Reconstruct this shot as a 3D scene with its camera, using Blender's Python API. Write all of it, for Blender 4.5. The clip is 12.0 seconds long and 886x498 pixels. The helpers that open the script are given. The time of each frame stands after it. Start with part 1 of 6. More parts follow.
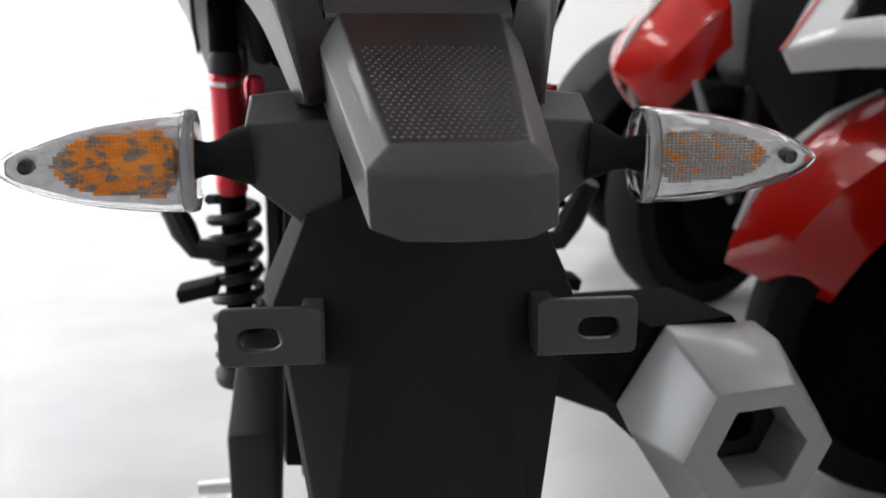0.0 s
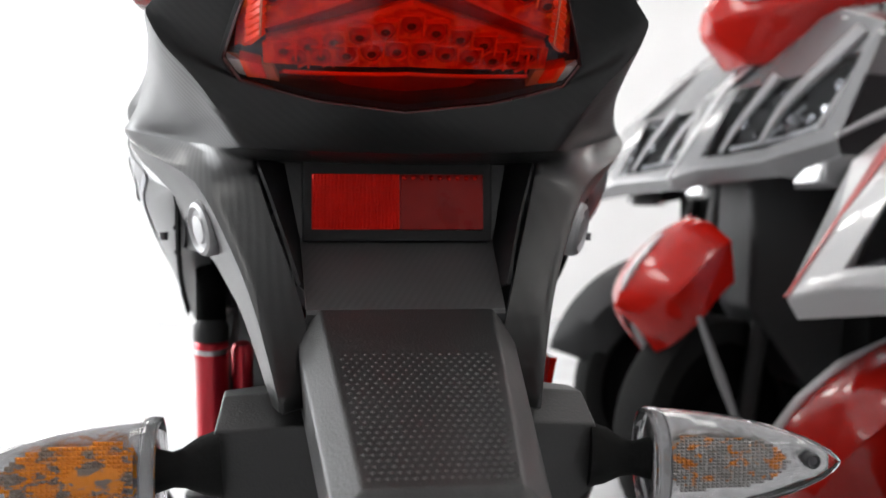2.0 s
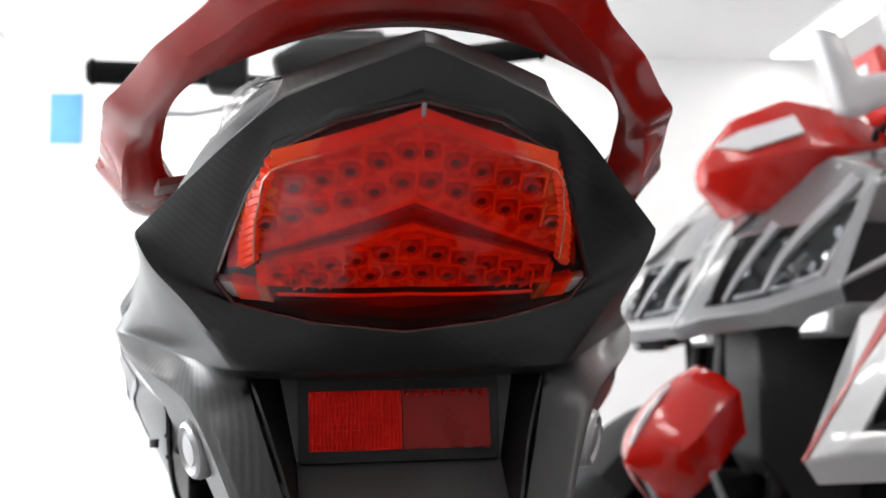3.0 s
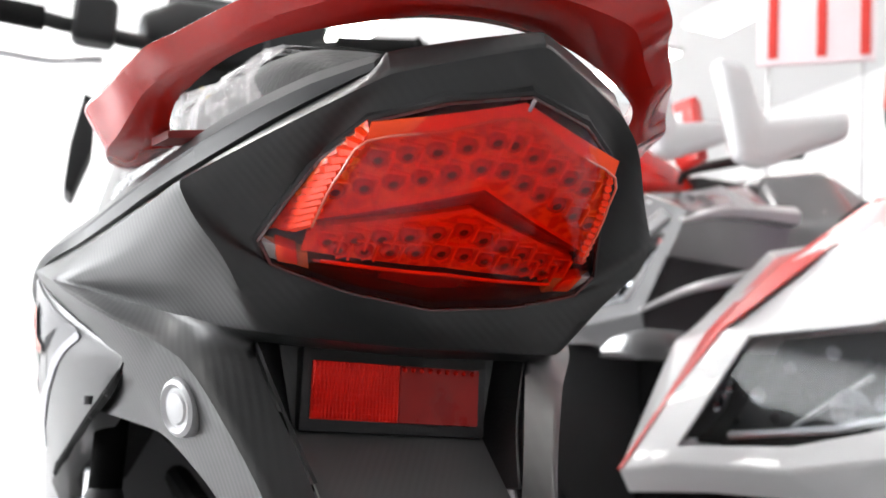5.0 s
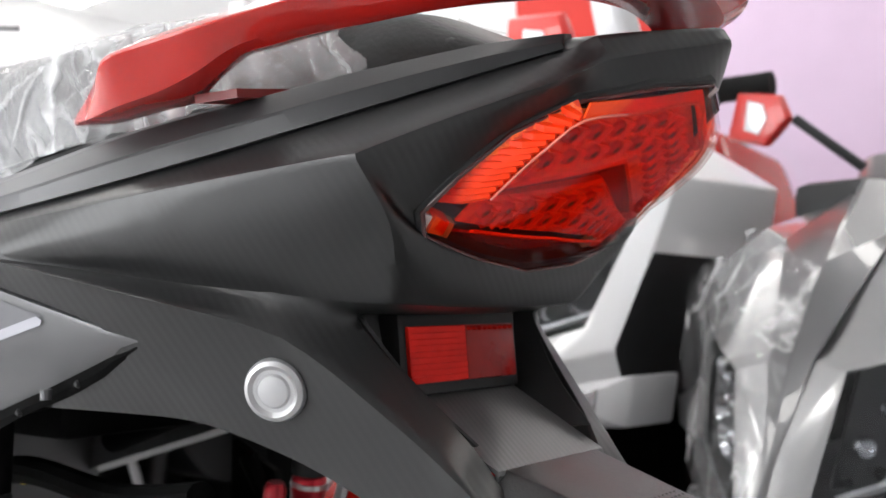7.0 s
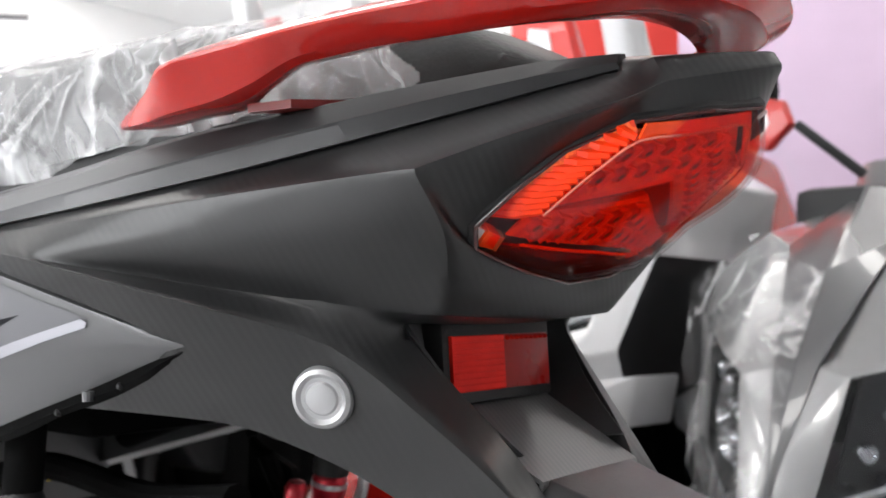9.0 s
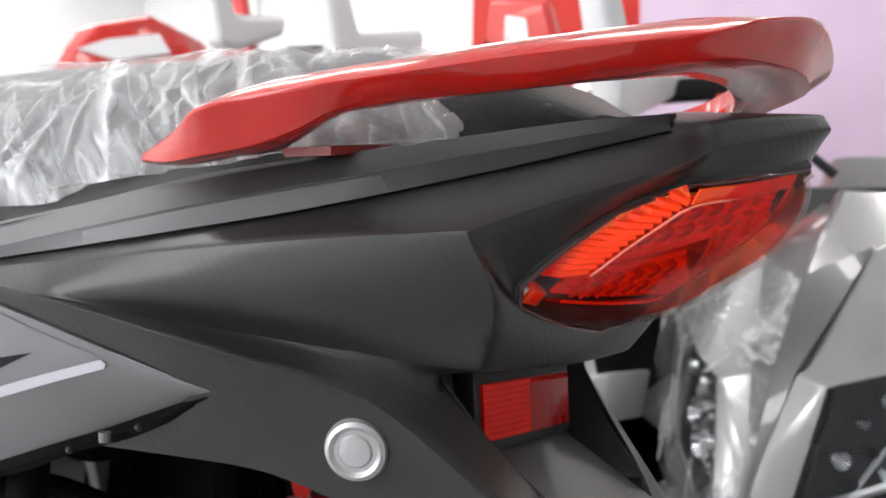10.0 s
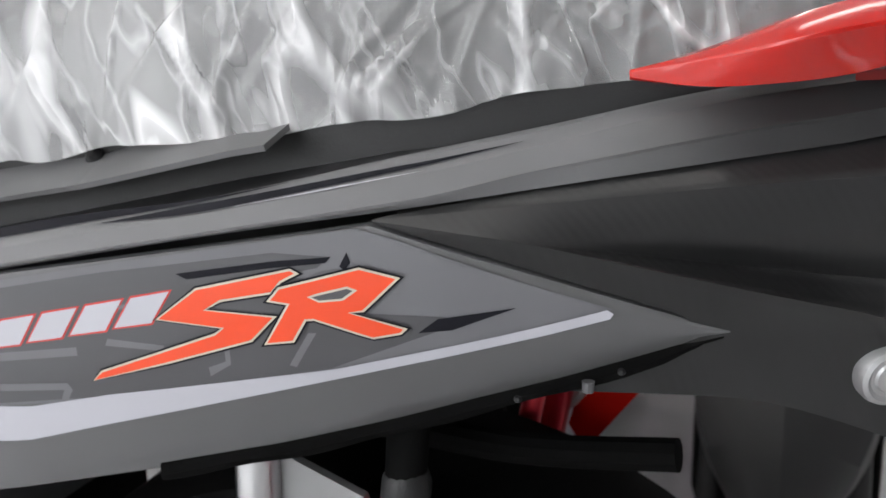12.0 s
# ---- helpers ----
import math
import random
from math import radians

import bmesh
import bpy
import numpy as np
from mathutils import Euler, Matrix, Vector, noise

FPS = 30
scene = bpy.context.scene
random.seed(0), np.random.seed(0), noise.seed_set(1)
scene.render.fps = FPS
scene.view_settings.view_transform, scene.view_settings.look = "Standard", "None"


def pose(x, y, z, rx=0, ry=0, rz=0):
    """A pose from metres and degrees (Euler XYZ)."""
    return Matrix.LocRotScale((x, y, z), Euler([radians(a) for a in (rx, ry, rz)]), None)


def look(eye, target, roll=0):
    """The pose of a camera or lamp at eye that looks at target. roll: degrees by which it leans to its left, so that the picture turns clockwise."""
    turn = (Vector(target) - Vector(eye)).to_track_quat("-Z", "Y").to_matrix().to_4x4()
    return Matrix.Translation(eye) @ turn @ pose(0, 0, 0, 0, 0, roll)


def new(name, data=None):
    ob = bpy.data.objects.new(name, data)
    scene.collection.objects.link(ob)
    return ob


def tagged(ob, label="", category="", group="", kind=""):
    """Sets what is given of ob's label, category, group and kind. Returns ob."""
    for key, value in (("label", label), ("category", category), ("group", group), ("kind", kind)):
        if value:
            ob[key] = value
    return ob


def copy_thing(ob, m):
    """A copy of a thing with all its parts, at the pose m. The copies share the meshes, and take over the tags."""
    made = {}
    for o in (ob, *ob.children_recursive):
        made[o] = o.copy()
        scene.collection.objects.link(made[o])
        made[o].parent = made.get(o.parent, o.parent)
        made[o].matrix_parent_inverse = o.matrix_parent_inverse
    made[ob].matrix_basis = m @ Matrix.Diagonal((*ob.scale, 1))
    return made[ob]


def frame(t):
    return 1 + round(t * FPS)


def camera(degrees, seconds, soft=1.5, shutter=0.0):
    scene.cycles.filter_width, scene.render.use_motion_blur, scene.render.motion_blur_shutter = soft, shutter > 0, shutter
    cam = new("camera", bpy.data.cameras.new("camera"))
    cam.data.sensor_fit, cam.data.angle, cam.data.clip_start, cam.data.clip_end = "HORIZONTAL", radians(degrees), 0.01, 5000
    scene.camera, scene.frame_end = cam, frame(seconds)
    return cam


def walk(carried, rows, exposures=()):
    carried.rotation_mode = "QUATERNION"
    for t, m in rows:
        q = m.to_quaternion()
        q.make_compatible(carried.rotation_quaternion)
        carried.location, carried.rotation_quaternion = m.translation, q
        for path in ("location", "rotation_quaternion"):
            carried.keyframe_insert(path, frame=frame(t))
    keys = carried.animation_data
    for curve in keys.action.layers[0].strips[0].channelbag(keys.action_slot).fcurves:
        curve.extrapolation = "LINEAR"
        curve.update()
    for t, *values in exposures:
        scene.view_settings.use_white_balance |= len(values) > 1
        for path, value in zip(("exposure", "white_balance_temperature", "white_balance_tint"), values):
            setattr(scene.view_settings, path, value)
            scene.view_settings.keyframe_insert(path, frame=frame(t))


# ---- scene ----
cam = camera(48.0, 12.0, soft=1.6)
PATH = [
    (0, (-0.0487, -0.3799, 0.6370), (0.1939, 1.5515, 0.1780), 0.21),
    (0.5, (-0.0468, -0.3765, 0.6411), (0.1934, 1.5628, 0.2153), 0.37),
    (1, (-0.0404, -0.3736, 0.6453), (0.1850, 1.5810, 0.2866), 0.96),
    (1.5, (-0.0387, -0.3685, 0.6475), (0.1800, 1.6034, 0.3953), 1.20),
    (2, (-0.0362, -0.3403, 0.6699), (0.2008, 1.6455, 0.6435), 0.07),
    (2.5, (-0.0335, -0.3194, 0.6957), (0.1955, 1.6514, 0.9480), -1.17),
    (4.5, (-0.0864, -0.3213, 0.7149), (0.3408, 1.6196, 0.9398), 0.04),
    (5, (-0.1501, -0.3132, 0.6955), (0.5300, 1.5499, 0.9532), 3.83),
    (5.5, (-0.2333, -0.3008, 0.6887), (0.6710, 1.4581, 0.9866), 3.16),
    (6, (-0.3192, -0.2396, 0.7001), (0.8491, 1.3565, 0.9963), 0.63),
    (6.5, (-0.3639, -0.1748, 0.7117), (1.0305, 1.2470, 0.8962), -0.50),
    (7, (-0.3947, -0.1625, 0.7078), (1.1485, 1.1039, 0.8301), -1.05),
    (9, (-0.4189, -0.1437, 0.7175), (1.1479, 1.0951, 0.8202), 0.02),
    (9.5, (-0.4340, -0.1288, 0.7296), (1.1558, 1.0804, 0.8301), 0.96),
    (10, (-0.4394, -0.1051, 0.7582), (1.1975, 1.0438, 0.7827), 1.23),
    (10.5, (-0.4623, -0.0524, 0.7732), (1.2467, 0.9830, 0.6871), 0.71),
    (11, (-0.5008, 0.0196, 0.7999), (1.2185, 1.0123, 0.5575), -0.27),
    (11.5, (-0.5476, 0.1117, 0.8212), (1.2224, 0.9618, 0.4411), -0.59),
    (12, (-0.5501, 0.2332, 0.8275), (1.2988, 0.8525, 0.3825), -0.91),
]
cam.data.dof.use_dof, cam.data.dof.focus_distance, cam.data.dof.aperture_fstop = True, 0.41, 14.0
walk(cam, [(t, look(eye, target, roll)) for t, eye, target, roll in PATH], exposures=[(0, -0.40), (1.0, -0.38), (2.5, -0.40), (4.5, 0.18), (5.5, 0.12), (6.5, 0.05), (9.5, 0.0), (11, -0.27), (12, -0.50)])

# ---- light of the showroom ----
world = bpy.data.worlds.new("showroom_world")
world.use_nodes = True
scene.world = world
world.node_tree.nodes["Background"].inputs["Color"].default_value = (0.9, 0.95, 1.0, 1)
world.node_tree.nodes["Background"].inputs["Strength"].default_value = 0.4


# ---- materials ----
def mat(name, color, rough=0.5, metal=0.0, grain=0.0, scale=300.0, vary=0.0, vscale=6.0, coat=0.0, trans=0.0, ior=1.45, emit=0.0, spec=0.5):
    """A principled surface with a fine relief (grain) and a slow change of tone and gloss (vary)."""
    m = bpy.data.materials.new(name)
    m.use_nodes = True
    nt = m.node_tree
    b = nt.nodes["Principled BSDF"]
    b.inputs["Base Color"].default_value = (*color, 1)
    b.inputs["Roughness"].default_value = rough
    b.inputs["Metallic"].default_value = metal
    b.inputs["IOR"].default_value = ior
    b.inputs["Coat Weight"].default_value = coat
    b.inputs["Coat Roughness"].default_value = 0.04
    b.inputs["Transmission Weight"].default_value = trans
    b.inputs["Specular IOR Level"].default_value = spec
    if emit:
        b.inputs["Emission Color"].default_value = (*color, 1)
        b.inputs["Emission Strength"].default_value = emit
    pos = nt.nodes.new("ShaderNodeTexCoord")
    if vary:
        n = nt.nodes.new("ShaderNodeTexNoise")
        n.inputs["Scale"].default_value = vscale
        n.inputs["Detail"].default_value = 6
        nt.links.new(pos.outputs["Object"], n.inputs["Vector"])
        ramp = nt.nodes.new("ShaderNodeMapRange")
        ramp.inputs["To Min"].default_value = 1 - vary
        ramp.inputs["To Max"].default_value = 1 + vary
        nt.links.new(n.outputs["Fac"], ramp.inputs["Value"])
        mul = nt.nodes.new("ShaderNodeVectorMath")
        mul.operation = "SCALE"
        mul.inputs[0].default_value = color
        nt.links.new(ramp.outputs["Result"], mul.inputs["Scale"])
        nt.links.new(mul.outputs["Vector"], b.inputs["Base Color"])
        r2 = nt.nodes.new("ShaderNodeMapRange")
        r2.inputs["To Min"].default_value = max(0.0, rough - 0.1 * vary * 4)
        r2.inputs["To Max"].default_value = min(1.0, rough + 0.1 * vary * 4)
        nt.links.new(n.outputs["Fac"], r2.inputs["Value"])
        nt.links.new(r2.outputs["Result"], b.inputs["Roughness"])
    if grain:
        g = nt.nodes.new("ShaderNodeTexNoise")
        g.inputs["Scale"].default_value = scale
        g.inputs["Detail"].default_value = 4
        nt.links.new(pos.outputs["Object"], g.inputs["Vector"])
        bump = nt.nodes.new("ShaderNodeBump")
        bump.inputs["Strength"].default_value = grain
        bump.inputs["Distance"].default_value = 0.001
        nt.links.new(g.outputs["Fac"], bump.inputs["Height"])
        nt.links.new(bump.outputs["Normal"], b.inputs["Normal"])
    return m


def knit(m, size, depth):
    """Adds a fine diamond relief to a material, size metres from rib to rib."""
    nt = m.node_tree
    b = nt.nodes["Principled BSDF"]
    pos = nt.nodes.new("ShaderNodeTexCoord")
    turn = nt.nodes.new("ShaderNodeMapping")
    turn.inputs["Rotation"].default_value = (0.3, 0.5, 0.78)
    nt.links.new(pos.outputs["Object"], turn.inputs["Vector"])
    w = nt.nodes.new("ShaderNodeTexWave")
    w.inputs["Scale"].default_value = 0.31 / size
    nt.links.new(turn.outputs["Vector"], w.inputs["Vector"])
    bump = nt.nodes.new("ShaderNodeBump")
    bump.inputs["Strength"].default_value = depth
    bump.inputs["Distance"].default_value = 0.0006
    nt.links.new(w.outputs["Fac"], bump.inputs["Height"])
    nt.links.new(bump.outputs["Normal"], b.inputs["Normal"])
    return m


def y_blend(m, y0, a, y1, b):
    """Blends the base colour from tone a at y0 to tone b at y1, with a faint mottling."""
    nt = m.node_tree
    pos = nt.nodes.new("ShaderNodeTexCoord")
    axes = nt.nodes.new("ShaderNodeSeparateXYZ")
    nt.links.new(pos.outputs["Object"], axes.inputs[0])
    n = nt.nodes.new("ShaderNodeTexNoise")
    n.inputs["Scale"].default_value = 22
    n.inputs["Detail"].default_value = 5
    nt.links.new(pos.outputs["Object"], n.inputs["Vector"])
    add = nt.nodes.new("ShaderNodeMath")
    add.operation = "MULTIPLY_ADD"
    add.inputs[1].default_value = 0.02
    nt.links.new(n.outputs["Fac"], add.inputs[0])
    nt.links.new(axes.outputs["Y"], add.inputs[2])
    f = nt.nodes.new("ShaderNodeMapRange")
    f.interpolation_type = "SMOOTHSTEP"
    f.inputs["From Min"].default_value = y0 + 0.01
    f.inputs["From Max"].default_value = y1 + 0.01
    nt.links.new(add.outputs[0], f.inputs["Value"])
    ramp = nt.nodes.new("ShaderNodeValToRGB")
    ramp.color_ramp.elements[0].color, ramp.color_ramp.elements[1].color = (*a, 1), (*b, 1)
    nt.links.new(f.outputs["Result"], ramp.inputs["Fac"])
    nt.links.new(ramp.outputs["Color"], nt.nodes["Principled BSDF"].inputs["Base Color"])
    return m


BLACK = mat("black_plastic", (0.030, 0.030, 0.0305), 0.42, spec=0.5, coat=0.1, grain=0.25, scale=900, vary=0.18, vscale=14)
WOVEN = knit(mat("woven_black_plastic", (0.012, 0.012, 0.0125), 0.40, spec=0.33, coat=0.29, vary=0.12, vscale=20), 0.0038, 0.09)
WOVEN.node_tree.nodes["Principled BSDF"].inputs["Coat Roughness"].default_value = 0.22
DEEP = mat("deep_black_plastic", (0.008, 0.008, 0.009), 0.55, grain=0.2, scale=700, vary=0.2)
# black parts, coloured darker still to hold the deep shade around them
SHADEBLACK = mat("shade_black", (0.003, 0.003, 0.003), 0.85, grain=0.2, scale=300, vary=0.3, spec=0.06)
DARKSATIN = knit(mat("dark_grey_woven_plastic", (0.075, 0.075, 0.076), 0.36, vary=0.15, vscale=20), 0.0023, 0.10)
CARRIERBLACK = mat("carrier_black_plastic", (0.014, 0.014, 0.0145), 0.7, spec=0.12, grain=0.25, scale=900, vary=0.25, vscale=14)
RUBBER = mat("black_rubber", (0.010, 0.010, 0.010), 0.8, grain=0.3, scale=400, vary=0.2, spec=0.12)
GREY = mat("grey_satin_paint", (0.105, 0.105, 0.108), 0.38, metal=0.25, grain=0.06, scale=1500, vary=0.08, vscale=5, coat=0.3)
# grey to black tail; the soft fade paints in its dimming reflection
RAIL = y_blend(mat("rail_paint_shade_fade", (0.115, 0.115, 0.118), 0.46, metal=0.05, grain=0.06, scale=1500, coat=0.06, spec=0.4), 0.225, (0.022, 0.022, 0.023), 0.315, (0.135, 0.135, 0.138))
RED = mat("red_gloss_paint", (0.42, 0.008, 0.004), 0.2, vary=0.10, vscale=3, coat=0.6, spec=0.3)
WHITE = mat("white_gloss_paint", (0.60, 0.60, 0.61), 0.3, vary=0.04, vscale=4, coat=0.8)
SILVER = mat("silver_paint", (0.5, 0.5, 0.51), 0.32, metal=0.6, grain=0.05, scale=1500, vary=0.1, vscale=12, coat=0.3)
DARKGREY = mat("dark_grey_paint", (0.09, 0.09, 0.095), 0.3, metal=0.3, vary=0.1, vscale=5, coat=0.6)
STEEL = mat("brushed_steel", (0.55, 0.55, 0.56), 0.3, metal=1.0, grain=0.15, scale=250, vary=0.15, vscale=30)
CHROME = mat("chrome", (0.75, 0.75, 0.76), 0.12, metal=1.0, vary=0.06, vscale=20)
REDMETAL = mat("red_anodised_metal", (0.5, 0.015, 0.03), 0.3, metal=0.6, vary=0.1, vscale=20, coat=0.4)
REDBRIGHT = mat("bright_red_plastic", (1.0, 0.075, 0.010), 0.25, vary=0.15, vscale=60, spec=0.35)
REDFIN = mat("red_fin_plastic", (1.0, 0.048, 0.005), 0.3, vary=0.2, vscale=60, spec=0.3)
REDDOME = mat("glossy_red_dome", (0.62, 0.020, 0.005), 0.12, vary=0.3, vscale=120, coat=0.6)
REDPIT = mat("dark_red_diode_pit", (0.12, 0.003, 0.002), 0.3, vary=0.2, vscale=90, spec=0.3)
REDDARK = mat("smoked_red_plastic", (0.06, 0.004, 0.003), 0.12, vary=0.2, vscale=50, coat=0.8)
REDBAR = mat("red_diffuser_bar", (0.34, 0.008, 0.003), 0.2, vary=0.2, vscale=40, spec=0.4)
CLEAR = mat("clear_lens", (0.97, 0.97, 0.97), 0.02, trans=1.0, ior=1.2)
CASTSILVER = mat("cast_silver_paint", (0.24, 0.24, 0.245), 0.40, metal=0.2, grain=0.08, scale=900, vary=0.1, vscale=25, coat=0.15)
MIRROR = mat("ribbed_reflector_chrome", (0.66, 0.66, 0.67), 0.22, metal=0.9, grain=0.9, scale=300, vary=0.25, vscale=120)
CAPSTEEL = mat("satin_cap_metal", (0.40, 0.40, 0.405), 0.42, metal=0.75, grain=0.1, scale=500, vary=0.12, vscale=60)
FOAM = mat("black_seat_vinyl", (0.012, 0.012, 0.0125), 0.5, spec=0.3, grain=0.35, scale=350, vary=0.15)
DECALWHITE = mat("white_decal", (0.42, 0.42, 0.46), 0.4, vary=0.04, coat=0.5, spec=0.3)
DECALORANGE = mat("orange_decal", (0.72, 0.065, 0.016), 0.4, vary=0.05, coat=0.5, spec=0.3)
DECALCREAM = mat("cream_decal", (0.50, 0.45, 0.36), 0.4, vary=0.04, coat=0.5, spec=0.3)
DECALDARK = mat("dark_decal", (0.010, 0.010, 0.014), 0.5, vary=0.1, spec=0.12)
DECALGREY = mat("mid_grey_decal", (0.065, 0.065, 0.07), 0.4, vary=0.1, coat=0.5, spec=0.3)
DECALPALE = mat("pale_grey_decal", (0.125, 0.125, 0.135), 0.4, vary=0.1, coat=0.5, spec=0.3)
DECALRED = mat("red_decal", (0.5, 0.02, 0.015), 0.35, vary=0.05, coat=0.4)
GRAPHITE = mat("graphite_grey_paint", (0.17, 0.17, 0.175), 0.24, metal=0.35, vary=0.2, vscale=8, coat=0.5)
GUNMETAL = mat("gunmetal_paint", (0.32, 0.32, 0.325), 0.22, metal=0.6, vary=0.25, vscale=10, coat=0.8)
WALL = mat("white_wall_paint", (0.8, 0.8, 0.8), 0.7, grain=0.15, scale=120, vary=0.04, vscale=1.5)
FLOOR = mat("pale_polished_tile", (0.53, 0.53, 0.54), 0.22, grain=0.05, scale=60, vary=0.28, vscale=2.5)
PANEL = mat("ceiling_light_diffuser", (1.0, 0.98, 0.95), 0.6, emit=13.0)
BLUE = mat("pale_blue_card", (0.12, 0.35, 0.7), 0.6, vary=0.15)
YELLOW = mat("yellow_label", (0.75, 0.5, 0.02), 0.5, vary=0.1)
PALEPINK = mat("pale_pink_board", (0.75, 0.62, 0.64), 0.6, vary=0.06)
PINK = mat("lilac_board", (0.55, 0.42, 0.55), 0.6, vary=0.08)
BACKWALL = mat("grey_back_wall_paint", (0.58, 0.58, 0.585), 0.7, grain=0.15, scale=120, vary=0.06, vscale=1.5)
DAYLIGHT = mat("bright_street_backdrop", (0.95, 0.98, 1.0), 0.8, emit=3.0)
BANNER = mat("red_banner_cloth", (0.6, 0.04, 0.03), 0.65, vary=0.12, vscale=3)


def wrap_material(name, stretch, turn, coarse, fine, lo, hi):
    """Thin clear plastic film: mostly see-through, with glossy creases, whitened to paint in their glints, and a milky
    bloom.
    """
    m = bpy.data.materials.new(name)
    m.use_nodes = True
    nt = m.node_tree
    b = nt.nodes["Principled BSDF"]
    b.inputs["Base Color"].default_value = (0.72, 0.72, 0.73, 1)
    b.inputs["Roughness"].default_value = 0.2
    b.inputs["Specular IOR Level"].default_value = 0.8
    coord = nt.nodes.new("ShaderNodeTexCoord")
    pos = nt.nodes.new("ShaderNodeMapping")
    pos.inputs["Scale"].default_value = stretch
    spin = nt.nodes.new("ShaderNodeMapping")
    spin.inputs["Rotation"].default_value = turn
    nt.links.new(coord.outputs["Object"], spin.inputs["Vector"])
    nt.links.new(spin.outputs["Vector"], pos.inputs["Vector"])

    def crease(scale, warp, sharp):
        """Thin lines where the film is folded, used for relief and for painted-in glints."""
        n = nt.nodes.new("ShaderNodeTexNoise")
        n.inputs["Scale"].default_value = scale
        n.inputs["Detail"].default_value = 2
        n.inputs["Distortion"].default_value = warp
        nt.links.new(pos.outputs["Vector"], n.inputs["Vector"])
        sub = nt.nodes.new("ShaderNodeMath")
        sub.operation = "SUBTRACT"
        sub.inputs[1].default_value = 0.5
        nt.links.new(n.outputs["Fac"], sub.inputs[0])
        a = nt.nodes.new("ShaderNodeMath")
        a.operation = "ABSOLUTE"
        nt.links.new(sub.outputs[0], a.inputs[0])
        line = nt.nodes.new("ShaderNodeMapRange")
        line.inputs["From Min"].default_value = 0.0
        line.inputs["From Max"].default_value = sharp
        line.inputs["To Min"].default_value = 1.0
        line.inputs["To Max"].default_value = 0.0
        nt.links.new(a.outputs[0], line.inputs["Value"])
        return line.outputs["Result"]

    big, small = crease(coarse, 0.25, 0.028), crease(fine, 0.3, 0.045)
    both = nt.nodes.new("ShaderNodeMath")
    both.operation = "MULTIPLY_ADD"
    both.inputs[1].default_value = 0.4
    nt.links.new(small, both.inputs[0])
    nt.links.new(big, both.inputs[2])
    bump = nt.nodes.new("ShaderNodeBump")
    bump.inputs["Strength"].default_value = 0.5
    bump.inputs["Distance"].default_value = 0.003
    nt.links.new(both.outputs[0], bump.inputs["Height"])
    nt.links.new(bump.outputs["Normal"], b.inputs["Normal"])
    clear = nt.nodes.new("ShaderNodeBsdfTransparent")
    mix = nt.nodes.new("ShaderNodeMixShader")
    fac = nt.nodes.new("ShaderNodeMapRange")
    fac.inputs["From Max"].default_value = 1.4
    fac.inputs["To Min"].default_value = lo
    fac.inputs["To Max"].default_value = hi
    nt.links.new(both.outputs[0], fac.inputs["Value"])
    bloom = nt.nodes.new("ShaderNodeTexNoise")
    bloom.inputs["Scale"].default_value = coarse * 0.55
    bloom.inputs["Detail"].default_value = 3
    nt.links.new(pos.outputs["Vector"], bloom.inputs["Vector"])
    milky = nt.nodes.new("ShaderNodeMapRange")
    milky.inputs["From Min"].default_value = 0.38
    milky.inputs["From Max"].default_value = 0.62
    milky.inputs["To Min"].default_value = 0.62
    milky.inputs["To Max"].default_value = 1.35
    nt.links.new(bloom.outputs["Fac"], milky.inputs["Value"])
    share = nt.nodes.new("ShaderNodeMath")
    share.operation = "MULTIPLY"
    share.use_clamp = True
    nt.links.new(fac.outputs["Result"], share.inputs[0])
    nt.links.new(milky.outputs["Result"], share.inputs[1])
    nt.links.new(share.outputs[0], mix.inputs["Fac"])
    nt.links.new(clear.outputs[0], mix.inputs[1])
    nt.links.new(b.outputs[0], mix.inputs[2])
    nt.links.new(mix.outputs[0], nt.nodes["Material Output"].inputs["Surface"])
    return m


